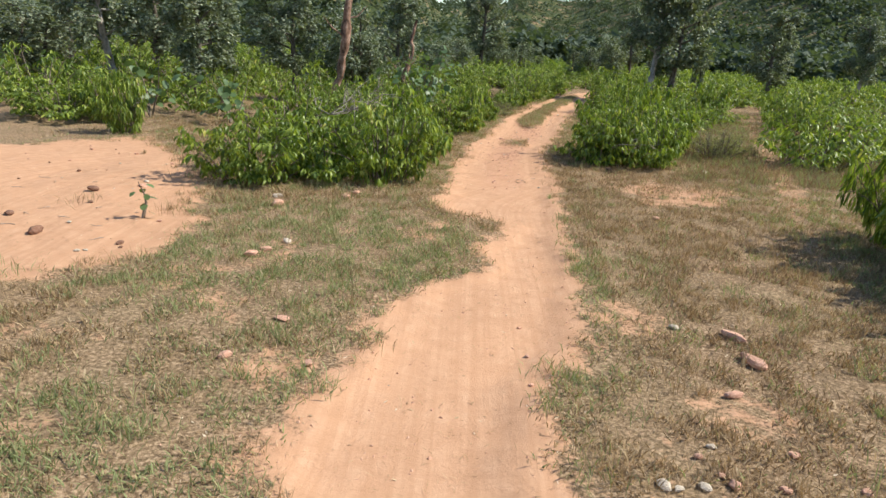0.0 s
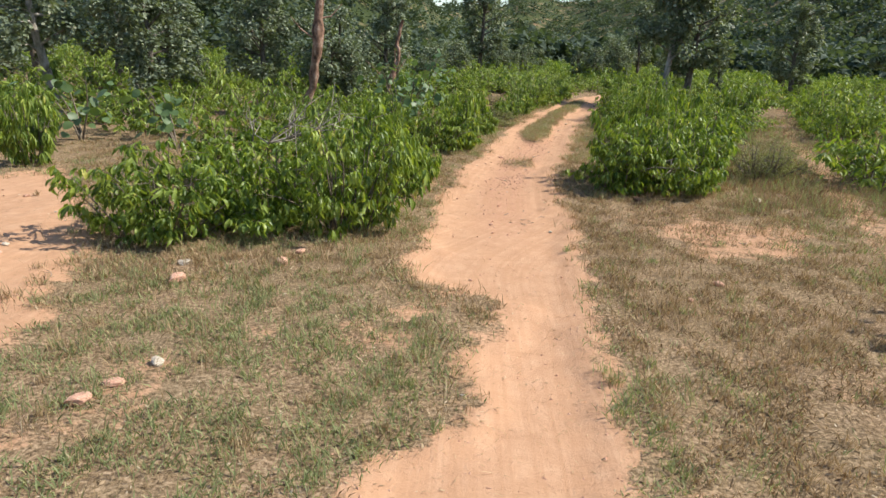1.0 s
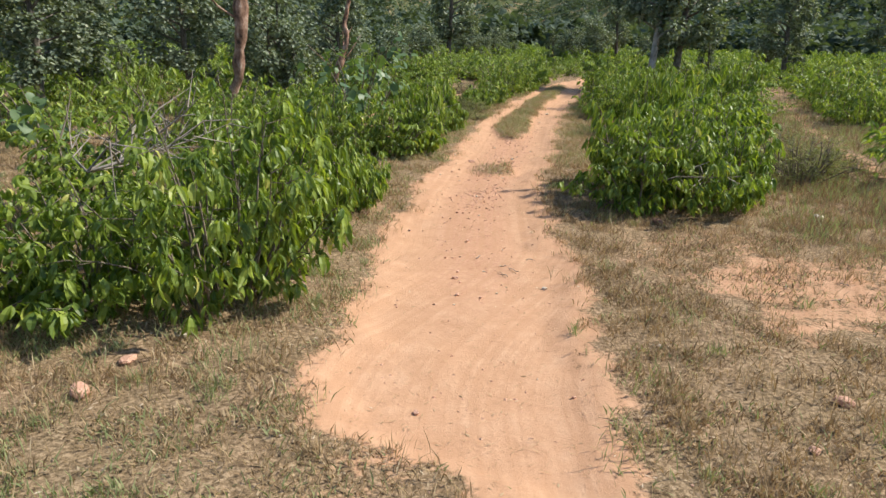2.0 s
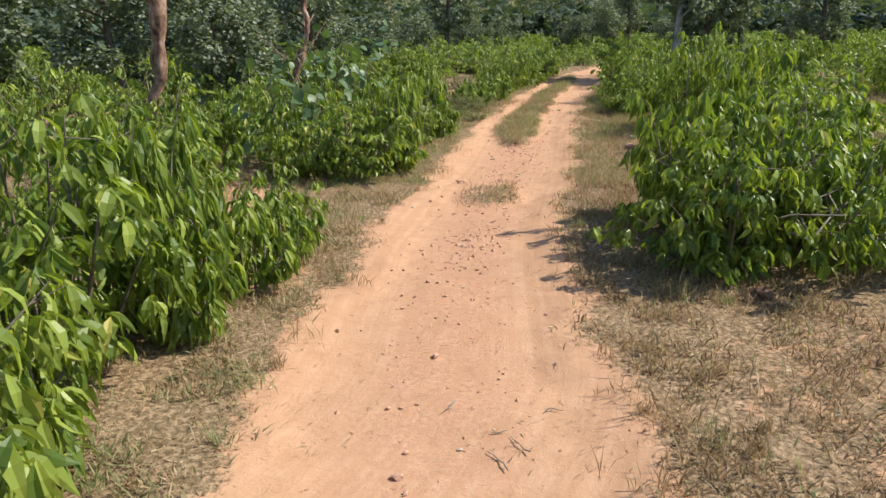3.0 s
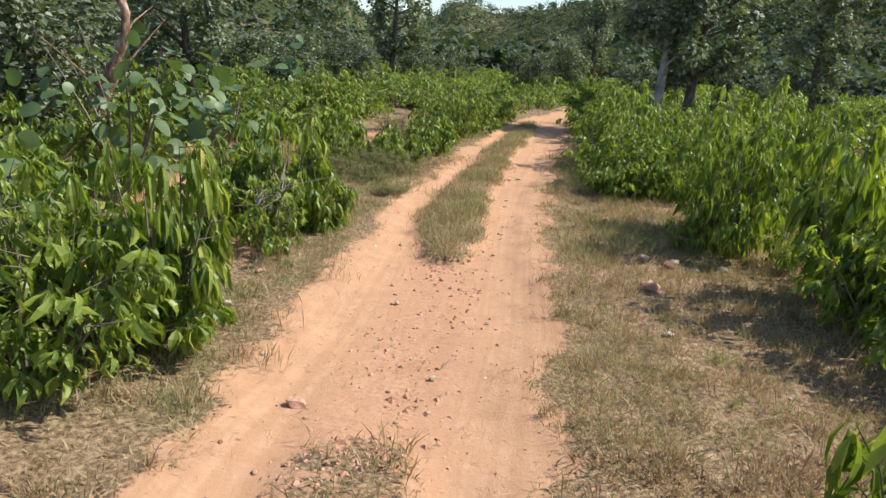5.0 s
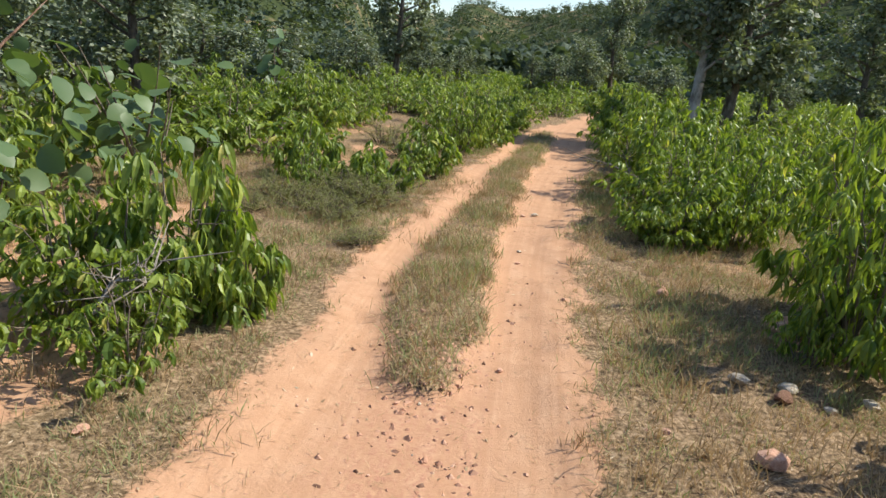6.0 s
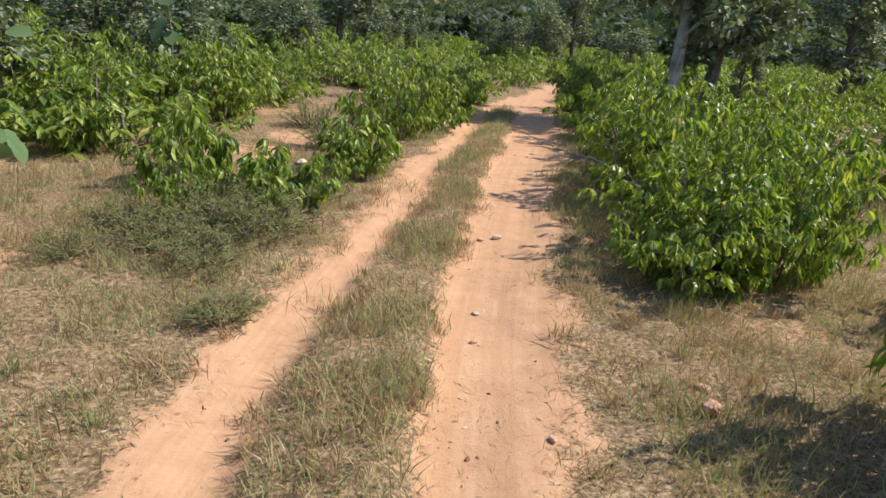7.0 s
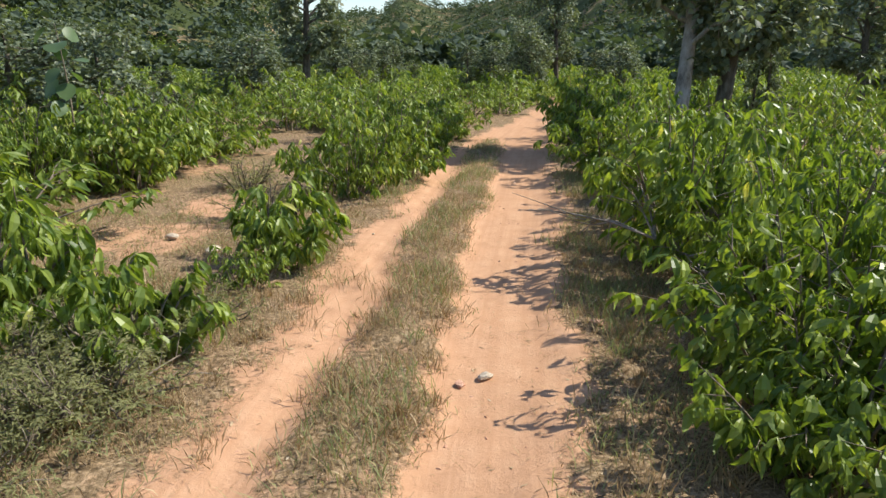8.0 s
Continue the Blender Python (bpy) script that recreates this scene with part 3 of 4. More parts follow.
HERBS = [(herb(51, 0.35, 1.2, "low grey-green herb spreading over dry grass"), 0.35, 1.2), (herb(52, 0.7, 1.1, "feathery grey-brown herb drying in the grass"), 0.7, 1.1)]
for i, (x, y, tall, wide, k) in enumerate([(1.75, 22.1, 0.28, 1.0, 0), (1.25, 23.0, 0.26, 1.1, 0), (1.85, 22.75, 0.25, 0.8, 0), (0.6, 21.3, 0.25, 0.6, 0), (5.9, 14.1, 0.8, 1.4, 1), (6.5, 14.7, 0.55, 1.0, 1), (2.05, 25.9, 0.4, 0.8, 1), (1.6, 27.6, 0.4, 0.8, 1),
                                             (1.75, 20.4, 0.18, 0.7, 0), (1.1, 21.6, 0.3, 1.0, 0), (1.45, 21.3, 0.26, 0.9, 0), (0.75, 22.0, 0.3, 0.9, 0), (1.55, 21.9, 0.38, 1.0, 0), (1.35, 22.3, 0.4, 1.0, 0), (2.0, 23.1, 0.3, 0.8, 0)]):
    stand(HERBS, k, x, y, tall, wide, i * 1.9)


# ---------------------------------------------------------------- broad-leaved saplings, each leaf a part
LEAF_MESHES = []
for s in range(3):
    rr = np.random.default_rng(60 + s)
    outline = [(0, 0), (0.12, 0.30), (0.35, 0.46), (0.62, 0.45), (0.85, 0.26), (1.0, 0.0)]
    v, f = [], []
    for k, (a, w) in enumerate(outline):
        sag = -0.22 * a * a + rr.normal(0, 0.012)
        v += [(a, -w, sag + 0.10 * w), (a, 0, sag), (a, w, sag + 0.10 * w)]
    for k in range(len(outline) - 1):
        f += [(3 * k, 3 * k + 1, 3 * k + 4, 3 * k + 3), (3 * k + 1, 3 * k + 2, 3 * k + 5, 3 * k + 4)]
    LEAF_MESHES.append(mesh_of("leaf", v, f, BROAD_LEAF, True, tint=np.full(len(v), (0.25, 0.5, 0.8)[s])))


def sapling(x, y, tall, size, count, lean=(0, 0), spread=0.5, label="broad-leaved sapling with large round grey-green leaves", stems=1):
    ob = tagged(new("sapling"), label, "sapling", "broad-leaved saplings")
    ob.location = (x, y, floor_at(x, y))
    rr = np.random.default_rng(int(abs(x * 131 + y * 17)))
    spots = []
    for s in range(stems):
        a = rr.uniform(0, 6.28)
        tip = Vector((lean[0] + math.cos(a) * spread * 0.5 * (stems > 1), lean[1] + math.sin(a) * spread * 0.5 * (stems > 1), tall * rr.uniform(0.8, 1)))
        line = [tip * u + Vector((math.sin(u * 3) * 0.05, math.sin(u * 4) * 0.04, 0)) for u in np.linspace(0, 1, 6)]
        part("stem", mesh_of("stem", *tube([Vector((0, 0, -0.08))] + line[1:], [0.022, 0.019, 0.015, 0.012, 0.008, 0.004], 6), STEM, True), ob, "thin woody stem")
        spots.append(line)
    for k in range(count):
        line = spots[k % stems]
        u = 0.2 + 0.8 * ((k + 0.5) / count)
        i = min(int(u * 5), 4)
        p = line[i].lerp(line[i + 1], u * 5 - i)
        a = k * 2.4 + rr.uniform(-0.4, 0.4)
        d = spread * rr.uniform(0.1, 0.5)
        p = p + Vector((math.cos(a) * d, math.sin(a) * d, rr.uniform(-0.05, 0.08)))
        s = size * rr.uniform(0.6, 1.15)
        m = Matrix.LocRotScale(p, Euler((rr.normal(0, 0.5), rr.uniform(-0.1, 0.9), a)), (s, s * rr.uniform(0.8, 1.0), s))
        part("leaf", LEAF_MESHES[k % 3], ob, m=m)
    return ob


sapling(-1.1, 16.5, 1.15, 0.20, 60, spread=1.0, stems=4)
sapling(-0.95, 19.4, 1.75, 0.19, 120, spread=1.5, stems=6)
sapling(-0.95, 22.3, 1.6, 0.24, 80, spread=1.3, stems=5)
sapling(-0.6, 21.6, 1.15, 0.22, 50, spread=1.0, stems=4)
sapling(-0.67, 28.3, 2.3, 0.30, 18, spread=0.5)
sapling(-2.9, 6.35, 0.42, 0.10, 9, spread=0.16, label="small green seedling growing out of bare sand")
sapling(-6.6, 14.6, 1.3, 0.2, 60, spread=1.2, stems=4)
sapling(-4.6, 14.2, 1.2, 0.2, 60, spread=1.2, stems=4)


# ---------------------------------------------------------------- trees
def tree_parts(seed, tall, wide, clear, count, leaf, lean, bark, forks=6, stems=1):
    """One or more crooked trunks with limbs, and a crown of dense clumps with gaps between them."""
    rr = np.random.default_rng(seed)
    thick = 0.024 * tall
    pieces, centres = [], []
    for s in range(stems):
        turn, off = seed + 2.6 * s, 0.0 if stems == 1 else 0.16 * wide
        sway = rr.uniform(0.10, 0.22)
        foot = Vector((math.cos(turn) * 0.05 * wide * (stems > 1), math.sin(turn) * 0.05 * wide * (stems > 1), 0))
        bole = [foot + Vector(((lean[0] + off * math.cos(turn)) * u + sway * math.sin(5 * u + turn), (lean[1] + off * math.sin(turn)) * u + sway * math.sin(4 * u + seed), tall * (0.9 - 0.12 * s) * u)) for u in np.linspace(0, 1, 9)]
        girth = thick * (1 - 0.2 * s)
        pieces.append(tube([bole[0] - Vector((0, 0, 0.2))] + bole[1:], [girth * g for g in (1.35, 1, 0.9, 0.8, 0.7, 0.56, 0.42, 0.28, 0.1)], 9))
        centres += [(bole[-1], 1.0), (bole[-2], 1.0)]
        for b in range(forks * 3 // stems + 2):
            u = clear + (0.95 - clear) * (b + rr.uniform(0, 1)) / (forks * 3 // stems + 2)
            i = min(int(u * 8), 7)
            p = bole[i].lerp(bole[i + 1], u * 8 - i)
            a = b * 2.4 + turn + rr.uniform(-0.5, 0.5)
            reach = wide * 0.5 * rr.uniform(0.35, 1.0) * (1.1 - 0.75 * abs(u - 0.5))
            end = p + Vector((math.cos(a) * reach, math.sin(a) * reach, rr.uniform(-0.1, 0.6) * reach + 0.1))
            mid = p.lerp(end, 0.5) + Vector(rr.normal(0, 0.09, 3)) + Vector((0, 0, 0.1 * reach))
            pieces.append(tube([p, mid, end], [girth * 0.34, girth * 0.22, girth * 0.07], 5))
            for k in range(3):
                q = mid.lerp(end, rr.uniform(0.2, 1.0)) + Vector(rr.normal(0, 0.10 * wide, 3)) * 0.7
                pieces.append(tube([mid.lerp(end, 0.3), q], [girth * 0.12, girth * 0.03], 4))
                centres.append((q, rr.uniform(0.5, 1.2)))
            centres.append((end, rr.uniform(0.6, 1.3)))
    c, w = np.array([tuple(v) for v, g in centres]), np.array([g for v, g in centres])
    pick = rr.choice(len(c), count, p=w**2 / (w**2).sum())
    out = rr.normal(0, 1, (count, 3))
    out /= np.linalg.norm(out, axis=1, keepdims=True)
    shell = rr.uniform(0, 1, count)**0.45
    at = c[pick] + out * (shell * 0.125 * wide * w[pick])[:, None] * np.array([1, 1, 1.05])
    way = out * np.array([1, 1, 0.5]) + random_ways(count, 0.55, rr) * 0.8
    normal = np.stack([rr.normal(0, 0.7, count), rr.normal(0, 0.7, count), np.ones(count)], 1)
    length = leaf * rr.uniform(0.6, 1.3, count)
    v, f, k = leaves(at, way, normal, length, length * rr.uniform(0.65, 0.95, count), ROUND)
    tint = np.repeat(np.clip(rr.uniform(0, 1, count)**1.5 * 0.95 + (rr.uniform(0, 1, count) < 0.05) * 0.4, 0, 1), k)
    return mesh_of("trunk", *joined(pieces), bark, True), mesh_of("crown", v, f, GREY_LEAF, False, tint=tint)


def tree(label, *args, **kw):
    ob = tagged(new("tree"), label, "tree", "trees behind the scrub")
    trunk, crown = tree_parts(*args, **kw)
    part("trunk", trunk, ob, "rough trunk with crooked limbs")
    part("crown", crown, ob, "uneven crown of round grey-green leaves")
    return ob


TREES = [(tree("grey-green tree with round leathery leaves and dark trunk", 71, 6.0, 2.7, 0.22, 5200, 0.135, (0.3, 0.2), BARK), 6.0),
         (tree("slender grey-green tree with a narrow uneven crown", 72, 5.5, 1.9, 0.06, 4300, 0.125, (-0.2, 0.1), BARK, 6, 2), 5.5),
         (tree("low spreading tree with dull grey-green leaves", 73, 4.2, 2.8, 0.05, 4800, 0.125, (0.2, -0.2), BARK, 7, 3), 4.2),
         (tree("leaning tree with a pale trunk and round leaves", 74, 6.2, 2.8, 0.30, 5200, 0.135, (-0.3, 0.2), PALE_BARK), 6.2)]
PLANTED = set()


def plant(k, x, y, tall, turn, broad=1.0):
    ob, t0 = TREES[k]
    s = tall / t0
    m = Matrix.LocRotScale((x, y, floor_at(x, y)), Euler((0, 0, turn)), (s * broad, s * broad, s))
    if k in PLANTED:
        return copy_thing(ob, m)
    PLANTED.add(k)
    ob.matrix_basis = m
    return ob


for i, (k, x, y, tall, broad) in enumerate([(3, 8.75, 30.6, 6.4, 0.9), (0, 9.75, 30.9, 6.4, 0.95), (1, 11.2, 32.4, 2.4, 0.8), (2, -2.8, 21.2, 3.1, 1.0), (0, -4.9, 20.6, 3.5, 1.1), (2, -3.9, 24.2, 3.4, 1.3), (0, 1.3, 44.5, 6.2, 1.0), (1, 7.6, 49, 5.9, 1.1), (2, 10.4, 47.5, 4.6, 1.0), (0, 11.8, 49.5, 5.3, 0.9), (2, 4.2, 52, 3.4, 1.5), (1, 5.9, 54, 3.8, 1.6),
                                            (2, 2.6, 49, 3.4, 1.5), (0, 15.8, 35.5, 4.6, 1.1), (3, 20.8, 36, 4.8, 1.1), (2, 9.2, 52, 3.4, 1.5), (2, 13.2, 46, 3.2, 1.4),
                                            (3, -9.4, 18.1, 4.6, 1.1), (0, -7.6, 21.0, 3.3, 1.3), (2, -12.5, 20, 3.6, 1.5), (2, -4.2, 28, 3.2, 1.4), (1, -8.8, 26, 3.8, 1.6), (0, -11.5, 26, 4.2, 1.4), 
                                            (0, -2.2, 25.6, 3.5, 1.1), (2, -3.2, 33, 3.3, 1.4), (1, -1.4, 36, 3.6, 1.5), (2, -0.6, 42, 3.4, 1.5), (0, -10, 36, 4, 1.4), (2, -15.5, 25, 3.8, 1.6), (0, -18, 31, 4.4, 1.4), (2, -1.2, 30.5, 3.0, 1.2), (0, -6.9, 18.4, 3.4, 1.2)]):
    plant(k, x, y, tall, 1.3 * i, broad)
r = np.random.default_rng(81)
for i in range(26):
    bearing, d = radians(r.uniform(-42, 46)), r.uniform(55, 85)
    x, y = 2 + d * math.sin(bearing), 8 + d * math.cos(bearing)
    plant(int(r.integers(1, 3)), x, y, r.uniform(2.8, 4.0), r.uniform(0, 6.28), r.uniform(1.4, 1.9))


# ---------------------------------------------------------------- bare reddish trunks
def bare_trunk(x, y, tall, thick, lean, knots, seed, label):
    rr = np.random.default_rng(seed)
    ob = tagged(new("dead_tree"), label, "dead tree", "dead trees")
    ob.location = (x, y, floor_at(x, y))
    line = [Vector((lean[0] * u + 0.07 * math.sin(9 * u + seed), lean[1] * u + 0.05 * math.cos(7 * u), tall * u)) for u in np.linspace(0, 1, 22)]
    line = [p + Vector((*rr.normal(0, 0.025, 2), 0)) for p in line]
    radii = [thick * (1.15 - 0.45 * u) * rr.uniform(0.82, 1.2) for u in np.linspace(0, 1, 22)]
    for k in knots:
        radii[k] *= 1.3
    v, f = tube([line[0] - Vector((0, 0, 0.2))] + line[1:], radii, 12)
    v = np.array(v) + rr.normal(0, thick * 0.10, (len(v), 3))
    part("trunk", mesh_of("trunk", v, f, RED_BARK, True), ob, "reddish-brown trunk with flaking bark and knots")
    for b in range(4):
        p = line[int(rr.integers(7, 20))]
        a = rr.uniform(0, 6.28)
        d = Vector((math.cos(a), math.sin(a), rr.uniform(0.2, 1.2))) * rr.uniform(0.35, 0.9)
        part("broken_branch", mesh_of("broken_branch", *tube([p, p + d * 0.5 + Vector(rr.normal(0, 0.05, 3)), p + d], [thick * 0.28, thick * 0.2, thick * 0.06], 5), RED_BARK, True), ob)
    return ob


bare_trunk(-3.1, 17.8, 5.2, 0.095, (0.75, 0.1), (8, 9, 13), 5, "leaning dead tree with reddish flaking bark")
bare_trunk(-1.62, 20.2, 2.6, 0.06, (0.55, 0.2), (9, 10), 9, "leaning dead trunk with pale reddish bark")


# ---------------------------------------------------------------- dry branches
def dry_branch(x, y, z, length, heading, seed, label):
    rr = np.random.default_rng(seed)
    ob = tagged(new("dry_branch"), label, "branch", "dry branches")
    ob.location = (x, y, floor_at(x, y) + z)
    for s in range(6):
        a = heading + rr.normal(0, 0.8)
        end = Vector((math.cos(a), math.sin(a), rr.uniform(0.1, 0.7))) * length * rr.uniform(0.5, 1)
        p = [end * u + Vector(rr.normal(0, 0.03, 3)) * (u > 0) for u in (0, 0.35, 0.7, 1)]
        pieces = [tube(p, [0.009, 0.007, 0.005, 0.002], 4)]
        for q in range(5):
            b = p[1].lerp(p[3], rr.uniform(0, 0.9))
            pieces.append(tube([b, b + Vector(rr.normal(0, 0.13, 3)) + end * 0.15], [0.006, 0.002], 3))
        part("bough", mesh_of("bough", *joined(pieces), TWIG, True), ob)
    return ob


dry_branch(-1.45, 9.35, 0.95, 1.0, 0.5, 3, "grey leafless dry branch caught in the green shrubs")
dry_branch(-1.25, 9.4, 1.0, 0.8, 0.9, 4, "grey leafless dry branch caught in the green shrubs")
dry_branch(3.25, 12.15, 0.35, 0.95, 1.0, 6, "grey leafless dry branch standing in a shrub")
dry_branch(3.6, 12.0, 0.3, 0.9, 1.8, 16, "grey leafless dry branch standing in a shrub")
dry_branch(0.7, 17.75, 0.3, 0.6, 1.4, 18, "grey leafless dry branch standing in a shrub")
dry_branch(5.0, 23.4, 0.4, 0.9, 1.8, 19, "grey leafless dry branch standing in a shrub")
dry_branch(3.7, 12.6, 0.2, 1.0, 1.4, 26, "grey leafless dry branch standing in a shrub")
dry_branch(5.2, 22.6, 0.3, 0.9, 1.2, 7, "grey leafless dry branch standing in a shrub")


# ---------------------------------------------------------------- woods on the hills
def woods():
    rr = np.random.default_rng(91)
    verts, faces, tints, base = [], [], [], 0
    spots = []
    for i in range(6400):
        bearing = rr.uniform(-44, 48)
        d = (52 if bearing < -3 else 70) + (150 if bearing < -3 else 330) * rr.uniform()**1.3
        x, y = 1.5 + d * math.sin(radians(bearing)), 10 + d * math.cos(radians(bearing))
        sparse = bearing < -3
        if sparse and rr.uniform() < 0.2:
            continue
        spots.append((x, y, rr.uniform(1.6, 3.4) * (0.6 if sparse else 1.0)))
    xs, ys, hs = np.array(spots).T
    zs = height(xs, ys)
    n = 32
    for x, y, z, h in zip(xs, ys, zs, hs):
        at = rr.normal(0, 1, (n, 3)) * np.array([0.34, 0.34, 0.30]) * h + np.array([x, y, z + 0.62 * h])
        v, f, k = leaves(at, random_ways(n, 0.3, rr), np.stack([rr.normal(0, 0.6, n), rr.normal(0, 0.6, n), np.ones(n)], 1), np.full(n, 0.36 * h), np.full(n, 0.30 * h), SIMPLE)
        verts.append(v)
        faces.append(f + base)
        tints.append(np.repeat(np.clip(rr.uniform(0, 0.7, n) + rr.uniform(-0.2, 0.25), 0, 0.93), k))
        base += len(v)
    # the leaf colour of these crowns carries the distant haze
    me = mesh_of("woods", np.concatenate(verts), np.concatenate(faces), HAZED_WOODS_LEAF, tint=np.concatenate(tints))
    tagged(new("woods", me), "open green woods covering the far hills, greyed by painted-in haze", "woods", kind="stuff")


woods()


# ---------------------------------------------------------------- stones
def stone_mesh(seed, mat):
    rr = np.random.default_rng(seed)
    bm = bmesh.new()
    bmesh.ops.create_icosphere(bm, subdivisions=2, radius=0.5)
    cuts = [(Vector(rr.normal(0, 1, 3)).normalized(), rr.uniform(0.26, 0.40)) for _ in range(9)]
    for v in bm.verts:
        for nrm, d in cuts:
            over = v.co.dot(nrm) - d
            if over > 0:
                v.co -= nrm * over
        v.co += Vector(rr.normal(0, 0.012, 3))
    me = bpy.data.meshes.new("stone")
    bm.to_mesh(me)
    bm.free()
    me.materials.append(mat)
    return me


STONES = {"red": [stone_mesh(s, RED_STONE) for s in range(4)], "pale": [stone_mesh(s, PALE_STONE) for s in range(4, 7)], "dark": [stone_mesh(s, DARK_STONE) for s in range(7, 10)]}
STONE_LABEL = {"red": "pinkish sandstone lying in dry grass", "pale": "pale whitish stone lying on the ground", "dark": "dark reddish-brown stone lying on sand"}


def stone(x, y, size, colour, flat=0.55, turn=0.0, k=0, name="stone", label="", group="loose stones", narrow=0.75):
    ob = tagged(new(name, STONES[colour][k % len(STONES[colour])]), label or STONE_LABEL[colour], name, group)
    ob.matrix_basis = Matrix.LocRotScale((x, y, floor_at(x, y) + size * flat * 0.3), Euler((0, 0, turn)), (size, size * narrow, size * flat))
    return ob


for i, (x, y, size, colour) in enumerate([(-0.71, 3.95, 0.13, "red"), (-1.38, 5.35, 0.15, "red"), (-1.18, 5.9, 0.11, "pale"), (-1.32, 5.6, 0.14, "red"), (-0.88, 8.45, 0.12, "red"), (-0.95, 8.05, 0.15, "red"), (-0.7, 8.75, 0.11, "pale"), (5.04, 11.95, 0.2, "pale"), (2.33, 4.4, 0.09, "pale"),
                                           (-3.53, 7.75, 0.14, "red"), (2.75, 7.65, 0.08, "red"), (3.15, 8.1, 0.11, "red"), (-1.84, 7.9, 0.15, "pale"), (-1.7, 7.4, 0.2, "red"), (1.6, 2.05, 0.06, "pale"), (1.82, 1.8, 0.07, "red"), (2.12, 1.9, 0.06, "pale"), (2.3, 2.35, 0.07, "red"), (1.68, 1.62, 0.06, "red"), (2.4, 1.95, 0.08, "red"), (2.05, 2.7, 0.06, "pale"), (2.75, 2.4, 0.08, "red"), (3.25, 11.8, 0.15, "dark"),
                                           (3.83, 17.3, 0.17, "red"), (0.86, 17.25, 0.09, "red"), (0.79, 16.6, 0.09, "pale"), (3.63, 16.4, 0.08, "pale"), (4.3, 18.05, 0.14, "pale"), (4.05, 18.1, 0.13, "pale"), (4.2, 17.9, 0.13, "dark"), (4.7, 17.9, 0.12, "pale"), (4.4, 17.8, 0.08, "pale"), (3.6, 22.25, 0.09, "pale"), (3.46, 22.2, 0.08, "red"),
                                           (2.6, 24.7, 0.12, "pale"), (4.13, 19.55, 0.13, "red"), (4.2, 19.75, 0.1, "red"), (1.41, 15.42, 0.11, "red"), (4.75, 23.05, 0.13, "red"), (4.42, 22.85, 0.1, "red"), (1.3, 25.2, 0.14, "pale"), (1.75, 24.7, 0.14, "pale"), (3.2, 20.7, 0.06, "pale"), (3.12, 20.3, 0.05, "red"),
                                           (-3.6, 5.6, 0.16, "dark"), (-4.2, 6.1, 0.14, "dark"), (-3.95, 7.3, 0.15, "dark"), (-4.6, 5.5, 0.14, "red"), (-3.7, 6.8, 0.09, "dark"), (1.9, 2.0, 0.11, "red"), (2.05, 2.35, 0.09, "red"), (2.2, 2.15, 0.12, "red"), (1.75, 2.3, 0.07, "pale"), (1.98, 1.75, 0.08, "pale"), (2.5, 2.7, 0.09, "red"), (-0.9, 3.3, 0.1, "red"), (-0.35, 3.3, 0.08, "red"),
                                           (0.1, 12.0, 0.12, "red"), (-0.3, 17.0, 0.2, "red"), (4.75, 18.9, 0.3, "red"), (5.05, 18.75, 0.25, "pale")]):
    stone(x, y, size * 1.1, colour, (0.38, 0.5, 0.62)[i % 3], i * 1.1, i)

for x, y, size, turn, k in ((2.77, 4.28, 0.27, 2.2, 0), (2.74, 3.89, 0.3, 2.1, 2), (2.42, 3.35, 0.17, 0.4, 3)):
    stone(x, y, size, "red", 0.36, turn, k, label="long pinkish sandstone slab in dry grass", narrow=0.42)
r = np.random.default_rng(32)
for i in range(34):
    stone(r.normal(2.05, 0.3), r.normal(2.05, 0.28), float(r.uniform(0.045, 0.11)), ("red", "pale", "pale")[i % 3], 0.6, i * 1.7, i, label="rounded stone in a patch of gravelly soil")
r = np.random.default_rng(33)
for i in range(230):
    y = r.uniform(9.5, 19.5) if i % 3 else r.uniform(2, 30)
    left, right = np.interp(y, TRACK[:, 0], TRACK[:, 1]), np.interp(y, TRACK[:, 0], TRACK[:, 2])
    u = np.clip(r.normal(0.5, 0.14), 0.02, 0.98) if i % 3 else r.uniform(-0.25, 1.25)
    stone(left + u * (right - left), y, float(0.014 + 0.045 * r.uniform()**3), ("red", "pale", "red", "red", "red")[int(r.integers(0, 5))], 0.6, i, i, "pebble", "small angular pebble on the sandy track", "pebbles on the track")


# ---------------------------------------------------------------- fallen twigs and leaves
def twig(x, y, length, turn, seed):
    rr = np.random.default_rng(seed)
    ob = tagged(new("twig"), "short dry brown twig fallen on the ground", "twig", "fallen twigs")
    ob.location = (x, y, floor_at(x, y) + 0.008)
    d = Vector((math.cos(turn), math.sin(turn), 0))
    n = Vector((-d.y, d.x, 0))
    bend = rr.normal(0, 0.12) * length
    line = [d * length * u + n * bend * 4 * u * (1 - u) + Vector((0, 0, rr.uniform(0, 0.012))) for u in np.linspace(0, 1, 5)]
    pieces = [tube(line, [0.0035, 0.0035, 0.003, 0.0025, 0.0012], 5), tube([line[2], line[2] + d * length * 0.2 + n * length * 0.22], [0.0025, 0.001], 4)]
    part("stick", mesh_of("stick", *joined(pieces), TWIG, True), ob)


